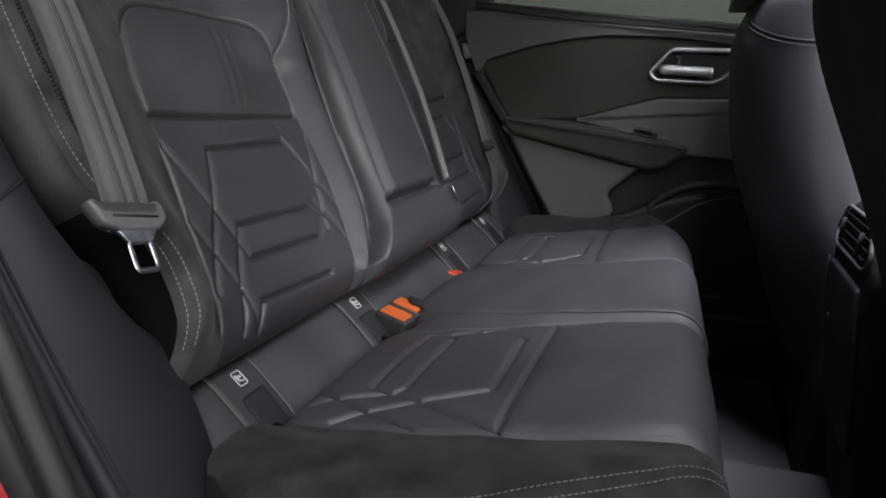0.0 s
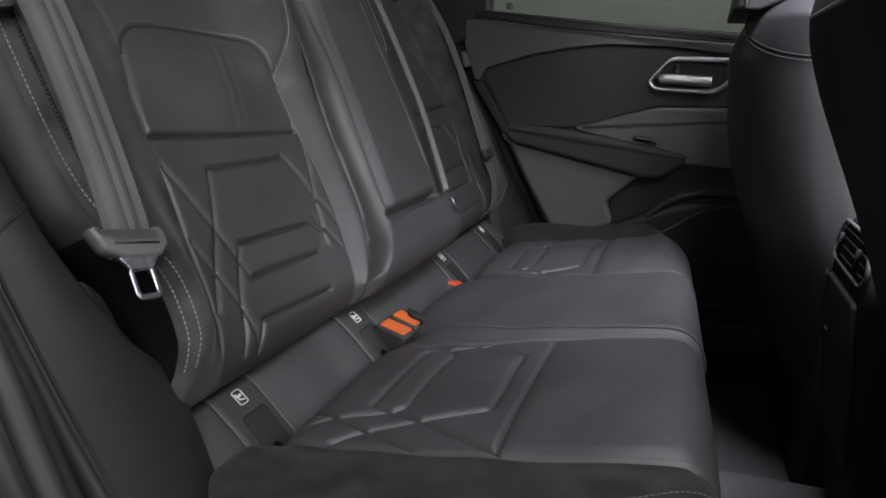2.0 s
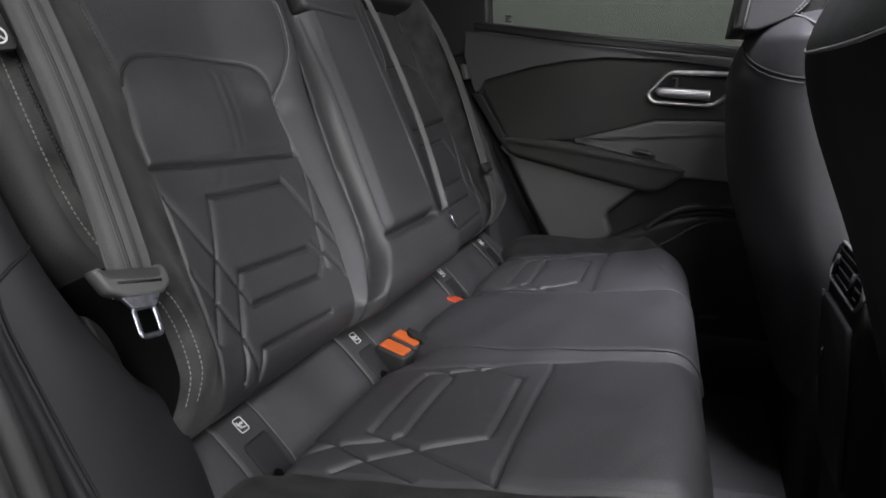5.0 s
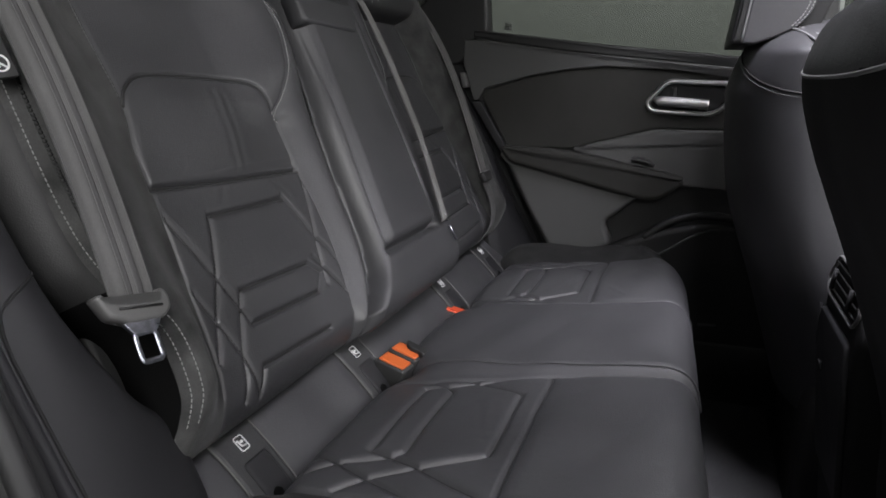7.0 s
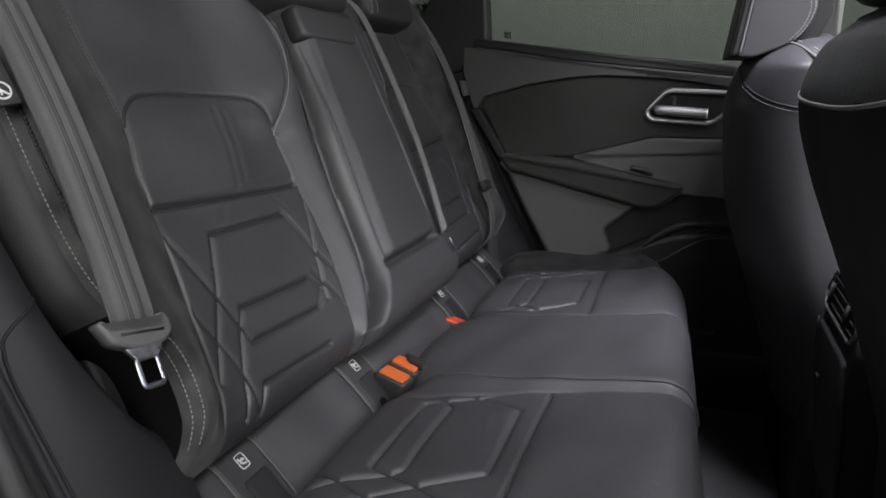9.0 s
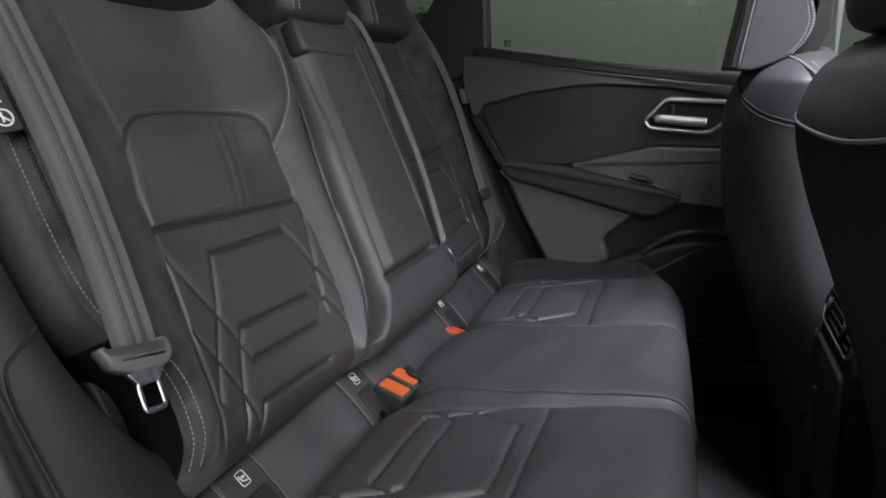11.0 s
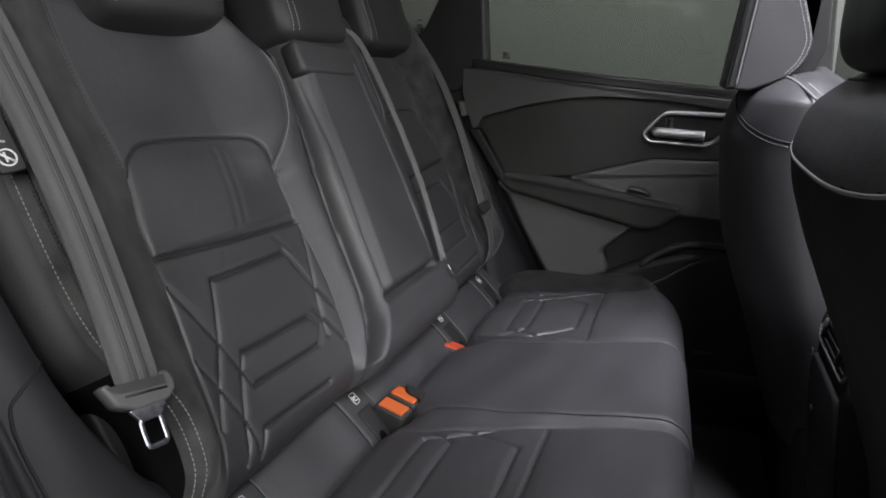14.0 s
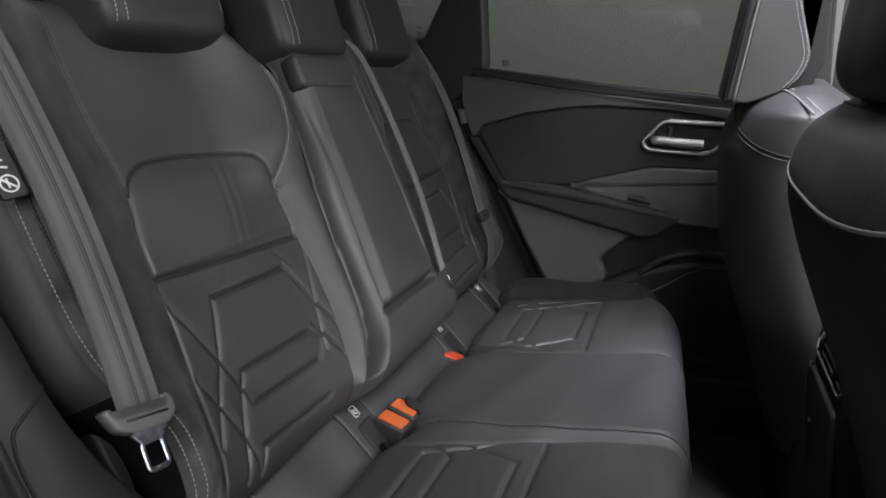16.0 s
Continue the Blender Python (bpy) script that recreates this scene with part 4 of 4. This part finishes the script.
door = thing("rear_door", "closed rear car door with suede insert and satin handle", "car door")
P0 = door_plane(0.70)
pad("door_panel", [(-0.115, 0.872), (-0.055, 0.868), (0.142, 0.842), (0.522, 0.800), (0.80, 0.775), (0.80, 0.06), (0.36, 0.06), (0.24, 0.22), (0.12, 0.40), (0.0, 0.60), (-0.085, 0.71), (-0.12, 0.80)], 0.0, 0.05, PLASTIC_BLACK, P0, door, "black door base", radius=0.02)
pad("upper_trim", [(-0.122, 0.862), (-0.055, 0.858), (0.142, 0.832), (0.522, 0.797), (0.80, 0.772), (0.80, 0.790 - 0.055), (0.524, 0.786), (0.235, 0.797), (0.150, 0.790), (0.050, 0.773), (-0.064, 0.741), (-0.079, 0.712), (-0.092, 0.712), (-0.122, 0.80)], 0.024, 0.04, PLASTIC, door_plane(0.70, 0.05), door, "soft grey upper trim", radius=0.004, bevel=0.0035)
pad("window_sill", [(-0.10, 0.884), (-0.060, 0.882), (0.219, 0.850), (0.516, 0.823), (0.80, 0.795), (0.80, 0.768), (0.522, 0.795), (0.142, 0.832), (-0.055, 0.860), (-0.10, 0.866)], 0.004, 0.05, PLASTIC_BLACK, door_plane(0.70), door, "black window seal", radius=0.004)
pad("insert", [(-0.070, 0.713), (-0.075, 0.727), (-0.063, 0.738), (0.050, 0.772), (0.149, 0.789), (0.235, 0.796), (0.524, 0.785), (0.80, 0.735), (0.80, 0.64), (0.513, 0.652), (0.361, 0.651), (0.166, 0.597), (0.0, 0.590)], 0.012, 0.03, DOOR_SUEDE, door_plane(0.70, 0.03), door, "black suede insert", radius=0.012, bevel=0.008)
tube("insert_seam", [(-0.05, 0.6995, 0.722), (0.12, 0.6985, 0.716), (0.34, 0.6985, 0.708)], 0.0016, DOOR_SUEDE, door, "pressed seam", sides=6)
pad("pull_pocket", [(0.166, 0.599), (0.361, 0.653), (0.513, 0.655), (0.80, 0.648), (0.80, 0.50), (0.41, 0.52)], 0.020, 0.03, PLASTIC, door_plane(0.70, 0.12), door, "grey pull pocket", radius=0.008, bevel=0.008)
arm = pad("armrest", [(-0.012, 0.600), (0.100, 0.598), (0.170, 0.592), (0.300, 0.572), (0.440, 0.546), (0.436, 0.528), (0.385, 0.489), (0.35, 0.487), (0.014, 0.562)], 0.055, 0.07, DOOR_SUEDE, door_plane(0.70, 0.12), door, "black suede armrest", radius=0.014, bevel=0.012)
dashes("armrest_stitching", [(0.06, 0.6445, 0.590), (0.17, 0.6445, 0.582), (0.30, 0.643, 0.560), (0.40, 0.643, 0.541)], THREAD_BLACK, arm, "dark stitching")
tube("armrest_trim", [(0.180, 0.655, 0.597), (0.27, 0.651, 0.582), (0.40, 0.650, 0.556)], 0.0022, PLASTIC, door, "thin grey edge", sides=6)
switch = pad("window_switch", [(0.315, 0.588), (0.352, 0.584), (0.372, 0.570), (0.318, 0.578)], 0.056, 0.03, PLASTIC_BLACK, door_plane(0.70), door, "black window switch", radius=0.004)
pad("lower_trim", [(-0.012, 0.592), (0.014, 0.566), (0.345, 0.496), (0.262, 0.424), (0.284, 0.372), (0.22, 0.345), (0.128, 0.352), (0.06, 0.46)], 0.046, 0.05, PLASTIC, door_plane(0.70, 0.14, 0.5), door, "soft grey lower trim", radius=0.016, bevel=0.012)
pad("lower_swell", [(0.098, 0.405), (0.140, 0.402), (0.262, 0.384), (0.276, 0.370), (0.216, 0.342), (0.130, 0.348)], 0.062, 0.05, PLASTIC, door_plane(0.70, 0.45, 0.37), door, "rounded swell under the lower trim", radius=0.012, bevel=0.014)
pad("lower_bin", [(0.30, 0.376), (0.36, 0.405), (0.43, 0.43), (0.50, 0.445), (0.60, 0.44), (0.72, 0.40), (0.78, 0.10), (0.40, 0.10), (0.30, 0.26), (0.24, 0.34)], 0.07, 0.06, PLASTIC_BLACK, door_plane(0.70, -0.05, 0.4), door, "black door bin", radius=0.03, bevel=0.014)
tube("bin_lip", spline([(0.375, 0.616, 0.352), (0.420, 0.618, 0.378), (0.460, 0.618, 0.408), (0.498, 0.620, 0.428), (0.53, 0.622, 0.432)], 24), 0.0030, PLASTIC, door, "thin grey bin lip", sides=8)
tube("speaker_rim", spline([(0.36, 0.640, 0.395), (0.40, 0.642, 0.430), (0.46, 0.644, 0.456), (0.54, 0.645, 0.458), (0.62, 0.645, 0.44)], 30), 0.010, PLASTIC_BLACK, door, "rounded black rim", sides=10)
pad("edge_strip", [(-0.096, 0.709), (-0.071, 0.710), (0.019, 0.570), (0.131, 0.363), (0.112, 0.348), (-0.003, 0.565)], 0.030, 0.03, PLASTIC_TRIM, door_plane(0.70), door, "grey edge strip", radius=0.003, bevel=0.003)
bz = outline([(0.338, 0.714), (0.382, 0.765), (0.535, 0.760), (0.548, 0.742), (0.486, 0.690), (0.350, 0.696)], 0.016, 7)
bezel = tube("handle_bezel", [(a, 0.686, b) for a, b in bz], 0.0060, SATIN, door, "satin metal handle surround", sides=10, closed=True, up=(0, 1, 0))
pad("handle_cup", [tuple(q) for q in inset(bz, 0.004)], 0.0125, 0.01, SHELL, P0, bezel, "black recess", radius=0, bevel=0.001, steps=1)
lever = tube("handle_lever", spline([(0.362, 0.678, 0.716), (0.372, 0.676, 0.719), (0.43, 0.675, 0.716), (0.476, 0.677, 0.713)], 20), 0.0115, SATIN, bezel, "satin metal lever", sides=12, flat=0.8, up=(0, 1, 0))
pad("handle_pivot", [(0.392, 0.724), (0.404, 0.724), (0.404, 0.752), (0.392, 0.752)], 0.020, 0.01, PLASTIC_BLACK, P0, bezel, "black pivot", radius=0.002)

window = thing("window_1", "tinted rear door window", "window", kind="structure")
pane = block("pane", (-0.078, 0.742, 0.77), (0.71, 0.746, 1.19), GLASS, window, "tinted glass", 0.001)
pane.visible_shadow = False
for a, b in (((-0.030, 0.741, 0.901), (-0.012, 0.741, 0.899)), ((-0.030, 0.741, 0.895), (-0.012, 0.741, 0.893)), ((-0.030, 0.741, 0.889), (-0.012, 0.741, 0.887))):
    tube("glass_mark", [a, b], 0.0022, PLATE, window, "faint printed bar", sides=5)
pad("frame", [(-0.064, 0.876), (-0.075, 1.05), (-0.085, 1.26), (-0.20, 1.26), (-0.185, 1.05), (-0.235, 0.955), (-0.252, 0.945), (-0.30, 0.945), (-0.36, 0.80), (-0.14, 0.80)], 0.02, 0.05, PLASTIC_BLACK, door_plane(0.72), window, "black pillar trim", radius=0.012, bevel=0.008)
pad("frame", [(0.662, 1.26), (0.705, 1.26), (0.735, 0.78), (0.690, 0.78)], 0.01, 0.05, PLASTIC_BLACK, door_plane(0.74), window, "black centre pillar", radius=0.004)
clip = pad("belt_guide", [(-0.118, 0.780), (-0.108, 0.780), (-0.098, 0.745), (-0.110, 0.742)], 0.075, 0.03, PLATE, door_plane(0.72), window, "small grey clip", radius=0.003, bevel=0.002)

quarter_window = thing("window_2", "tinted rear quarter window", "window", kind="structure")
q = block("pane", (-0.60, 0.742, 0.90), (-0.17, 0.746, 1.20), GLASS, quarter_window, "tinted glass", 0.001)
q.visible_shadow = False
for z in (0.985, 0.972, 0.966):
    tube("glass_mark", [(-0.268, 0.741, z), (-0.254, 0.741, z - 0.001)], 0.002, PLATE, quarter_window, "faint printed bar", sides=5)
wall = pad("wall_far_rear", [(-0.95, 0.05), (-0.20, 0.05), (-0.10, 0.30), (-0.16, 0.80), (-0.36, 0.80), (-0.30, 0.945), (-0.50, 0.98), (-0.60, 1.24), (-0.95, 1.24)], 0.0, 0.04, PLASTIC_BLACK, door_plane(0.735), None, "", radius=0.01)
tagged(wall, "black luggage compartment lining", "wall", kind="structure")
front_door = thing("front_door", "dark front car door beyond the seats", "car door")
pad("door_panel", [(0.735, 0.06), (0.735, 0.775), (1.60, 0.72), (1.75, 0.72), (1.75, 0.06)], 0.0, 0.06, PLASTIC_BLACK, door_plane(0.70), front_door, "black door panel", radius=0.01)
pad("upper_trim", [(0.74, 0.66), (0.74, 0.80), (1.60, 0.75), (1.60, 0.62)], 0.02, 0.05, PLASTIC, door_plane(0.70), front_door, "grey upper trim", radius=0.01)
fw = thing("window_3", "tinted front door window", "window", kind="structure")
p = block("pane", (0.735, 0.742, 0.76), (1.55, 0.746, 1.22), GLASS, fw, "tinted glass", 0.001)
p.visible_shadow = False


# ---- front seats ----
def front_seat(cy, rear, inboard, pipe_z, label, dark, head):
    """A front seat seen from behind. rear: height and x of the back's rearmost line; inboard: the side that faces the cabin's middle."""
    seat = thing("front_seat", label, "car seat", "front seats")
    rx = curve(rear)
    zs = np.linspace(0.20, 0.868, 110)
    ph = np.linspace(0, 2 * math.pi, 97)
    e = 3.0 if dark else 2.05
    f = lambda c: np.sign(c) * np.abs(c) ** (2 / e)
    hw = np.interp(zs, [0.2, 0.45, 0.70, 0.815, 0.848, 0.868], [0.235, 0.25, 0.256, 0.252, 0.195, 0.10])
    th = np.interp(zs, [0.2, 0.5, 0.75, 0.83, 0.868], [0.085, 0.082, 0.080, 0.064, 0.02])
    deeper = 1.0 if dark else 1.45
    th = th * deeper
    P = np.zeros((len(zs), len(ph), 3))
    base = rx(zs)
    cx = base + np.interp(zs, [0.2, 0.5, 0.75, 0.83, 0.868], [0.085, 0.082, 0.080, 0.072, 0.055]) * deeper
    if dark:
        PH = np.repeat(ph[None], len(zs), 0)
    else:
        reach = curve([(0.15, 0.84), (0.30, 0.785), (0.45, 0.685), (0.58, 0.602), (0.70, 0.548), (0.80, 0.526), (0.90, 0.515)])(zs)
        edge = np.arccos(np.clip(np.sign(cx - reach) * np.abs((cx - reach) / th) ** (e / 2), -0.9, 0.97))
        k = 24
        PH = np.concatenate([edge[:, None] * np.linspace(0, 1, k + 1)[None], edge[:, None] + (2 * math.pi - edge[:, None]) * np.linspace(0, 1, len(ph) - k)[None, 1:]], 1)
    P[..., 0] = cx[:, None] - th[:, None] * f(np.cos(PH))
    P[..., 1] = cy + inboard * hw[:, None] * f(np.sin(PH))
    P[..., 2] = zs[:, None] + 0.0
    # the bolsters reach further forward than the middle
    P[..., 0] += 0.05 * np.clip(np.abs(np.sin(PH)) - 0.6, 0, 1) * (np.cos(PH) < 0) * np.clip((0.80 - zs) / 0.15, 0, 1)[:, None]
    line = pipe_z[1] + (pipe_z[0] - pipe_z[1]) * np.cos(PH) if dark else pipe_z[0] + (pipe_z[1] - pipe_z[0]) * np.clip(f(np.sin(PH)), 0, 1)
    zc = ((P[:-1, :-1, 2] + P[1:, 1:, 2]) / 2)
    lc = (line[:-1, :-1] + line[1:, 1:]) / 2
    col = np.arange(len(ph) - 1)[None] + 0 * zc
    high = zc > lc
    if dark:
        leather = high
    else:
        leather = high | (col >= 0)
    sheet("backrest", P, LEATHER, seat, "black leather backrest", leather)
    if dark:
        sheet("rear_shell", P, SHELL, seat, "matt black rear shell", ~leather)
    top = P[-1]
    v = [tuple(q) for q in top[:-1]]
    part("crown", v, [tuple(range(len(v)))], LEATHER, seat, "black leather top")
    def trace(gs, level):
        out = []
        for g in gs:
            i = float(np.interp(level(g), zs, np.arange(len(zs))))
            i0 = min(int(i), len(zs) - 2)
            a = np.array([np.interp(g % (2 * math.pi), PH[i0], P[i0, :, c]) for c in range(3)])
            b = np.array([np.interp(g % (2 * math.pi), PH[i0 + 1], P[i0 + 1, :, c]) for c in range(3)])
            out.append(a + (b - a) * (i - i0))
        return np.array(out)

    pts = trace(np.linspace(-0.45 if dark else -0.1, 1.75, 60), lambda g: pipe_z[0] + (pipe_z[1] - pipe_z[0]) * np.clip(f(math.sin(g)), 0, 1))
    if dark:
        tube("piping", trace(np.linspace(-1.75, 1.75, 100), lambda g: pipe_z[1] + (pipe_z[0] - pipe_z[1]) * math.cos(g)), 0.0019, PIPING, seat, "pale piping", sides=6)
        tube("seam", trace(np.linspace(-1.6, 1.6, 60), lambda g: 0.852), 0.0016, LEATHER_SHADED, seat, "dark seam", sides=6)
    else:
        tube("seam", pts, 0.0020, LEATHER_SHADED, seat, "dark seam", sides=6)
        dashes("grey_stitching", pts + np.array((-0.002, -0.001, -0.006)), PIPING, seat, "grey stitching", pitch=0.004, r=0.0006)
        top_pipe = spline([(0.556, 0.300, 0.860), (0.564, 0.266, 0.856), (0.585, 0.190, 0.843), (0.606, 0.115, 0.819)], 40)
        tube("piping", top_pipe + np.array((0.009, -0.001, 0.001)), 0.0022, PIPING, seat, "pale piping", sides=6)
        dashes("white_stitching", top_pipe + np.array((0.021, -0.004, 0.003)), THREAD, seat, "pale stitching")
    hx, hz0, hz1, hhw, hth = head
    if dark:
        hh = (hz1 - hz0) / 2
        s = rounded_block(hhw, hh, hth, 4.0, 48, 96)
        sheet("headrest", np.stack([hx + hth - s[..., 2] + 0.16 * (s[..., 1] + hh), cy + s[..., 0], (hz0 + hz1) / 2 + s[..., 1]], -1), HEAD_SHADED, seat, "black leather headrest")
    else:
        # seen from its side: a rear cushion, a plain flank and a front pad behind a double seam
        face = cy + inboard * hhw
        to_h = lambda a, b, h: (a, face + inboard * h, b)
        nose = [tuple(q) for q in spline([(0.556, 0.838), (0.5853, 0.852), (0.6069, 0.877), (0.6146, 0.905), (0.6093, 0.930), (0.5924, 0.990), (0.584, 1.05), (0.585, 1.15)], 28)]
        head_part = pad("headrest", [(0.549, 1.15), (0.5295, 0.990), (0.5085, 0.829), (0.53, 0.828)] + nose, 0.0, 2 * hhw, LEATHER, to_h, seat, "black leather headrest", radius=0.004, bevel=0.004, n=3)
        # rear and front pads are coloured darker, as sides turned from the light
        pad("rear_cushion", [(0.534, 1.15), (0.5127, 0.992), (0.4905, 0.829), (0.5220, 0.829), (0.5430, 0.990), (0.5625, 1.15)], -0.0045, 2 * hhw - 0.004, HEAD_SHADED, to_h, head_part, "rear cushion in the shaded headrest colour", radius=0.006, bevel=0.007)
        pad("front_pad", [(q[0] - 0.004, q[1]) for q in nose] + [(0.640, 1.15), (0.636, 0.99), (0.640, 0.90), (0.622, 0.855), (0.580, 0.835)], -0.010, 2 * hhw - 0.02, LEATHER_SHADED, to_h, head_part, "front pad in the shaded leather colour", radius=0.004, bevel=0.004, n=3)
        tube("edge_piping", [to_h(a, b, 0.001) for a, b in spline([(0.5080, 0.831), (0.5290, 0.990), (0.548, 1.14)], 24)], 0.0019, PIPING, head_part, "pale edge piping", sides=6)
        for off in (-0.0035, -0.0095):
            d = [(q[0] + off, q[1]) for q in nose[3:]]
            dashes("white_stitching", [to_h(x, z, 0.0008) for x, z in d], THREAD, head_part, "pale double stitching")
    for dy in (-0.05, 0.05):
        tube("post", [(hx + hth, cy + dy, 0.84), (hx + hth, cy + dy, (hz0 + hz1) / 2)], 0.006, SATIN, seat, "steel post")
    x0 = float(rx(0.3)) + 0.06
    block("seat_cushion", (x0, cy - 0.24, 0.0), (x0 + 0.52, cy + 0.24, 0.30), LEATHER_SHADED, seat, "black leather cushion", 0.05)
    return seat


front_seat(0.375, [(0.20, 0.640), (0.30, 0.608), (0.40, 0.575), (0.524, 0.530), (0.60, 0.512), (0.69, 0.502), (0.76, 0.498), (0.814, 0.508), (0.845, 0.525), (0.87, 0.55)], -1, (0.826, 0.752), "black leather front seat with stitched shoulder seam", False, (0.494, 0.850, 1.15, 0.150, 0.053))
front_seat(-0.375, [(0.20, 0.700), (0.30, 0.678), (0.40, 0.670), (0.50, 0.640), (0.58, 0.611), (0.66, 0.578), (0.70, 0.562), (0.75, 0.546), (0.79, 0.540), (0.841, 0.554), (0.87, 0.57)], 1, (0.776, 0.812), "black front seat with pale piping and dark rear shell", True, (0.556, 0.857, 1.10, 0.135, 0.05))

# ---- centre console ----
console = thing("centre_console", "black centre console with rear air vent between the front seats", "console")
to_c = lambda a, b, h: (0.665 - h + 0.10 * max(0.0, 0.40 - b) + 0.12 * max(0.0, b - 0.46), a, b)
pad("body", [(-0.105, 0.07), (0.105, 0.07), (0.108, 0.40), (0.112, 0.46), (0.060, 0.535), (-0.060, 0.535), (-0.112, 0.46), (-0.108, 0.40)], 0.0, 0.35, SHELL, to_c, console, "black console body", radius=0.02, bevel=0.012)
frame_line = outline([(-0.085, 0.462), (0.085, 0.462), (0.104, 0.482), (0.072, 0.522), (-0.072, 0.522), (-0.104, 0.482)], 0.010, 4)
vent = tube("vent_frame", [to_c(a, b, 0.002) for a, b in frame_line], 0.0026, PLATE, console, "satin grey vent frame", closed=True, up=(1, 0, 0))
pad("vent_recess", [tuple(q) for q in inset(frame_line, 0.004)], 0.001, 0.004, SHELL, to_c, vent, "black recess", radius=0, bevel=0.0005, steps=1)
for z in (0.474, 0.487, 0.500, 0.512):
    tube("vent_slat", [to_c(-0.085, z, 0.003), to_c(0.085, z, 0.003)], 0.0016, SHELL, vent, "black slat", sides=6)
for y in (0.055, -0.055):
    tube("vent_tab", [to_c(y, 0.476, 0.007), to_c(y - 0.006, 0.506, 0.008)], 0.0035, PLASTIC_TRIM, vent, "vent tab", sides=6)
pad("lower_panel", [(-0.085, 0.20), (0.085, 0.20), (0.102, 0.375), (0.090, 0.440), (-0.090, 0.440), (-0.102, 0.375)], 0.008, 0.008, PLASTIC_TRIM, to_c, console, "dark grey lower panel", radius=0.012, bevel=0.005)
tube("panel_edge", [to_c(0.104, 0.438, 0.006), to_c(0.106, 0.385, 0.006), to_c(0.080, 0.32, 0.006)], 0.0022, PLASTIC_TRIM, console, "grey panel edge", sides=6)
pad("socket", [(0.050, 0.345), (0.066, 0.345), (0.066, 0.360), (0.050, 0.360)], 0.011, 0.004, PLASTIC_TRIM, to_c, console, "small socket", radius=0.004, bevel=0.001)

# ---- studio round the car ----
ground = block("ground", (-6, -6, -0.50), (6, 6, -0.42), STUDIO_FLOOR, None, "", 0.0)
tagged(ground, "unseen pale studio floor that bounces fill light", "ground", kind="structure")
for nm, lo, hi in (("wall_studio_far", (-6, 4.6, -0.42), (6, 4.8, 4.2)), ("wall_studio_near", (-6, -4.8, -0.42), (6, -4.6, 4.2)), ("wall_studio_left", (-6.2, -4.6, -0.42), (-6, 4.6, 4.2)), ("wall_studio_right", (6, -4.6, -0.42), (6.2, 4.6, 4.2)), ("ceiling_studio", (-6, -4.6, 4.2), (6, 4.6, 4.3))):
    w_ob = block(nm, lo, hi, STUDIO, None, "", 0.0)
    tagged(w_ob, "plain grey-green studio wall", "wall", kind="structure")
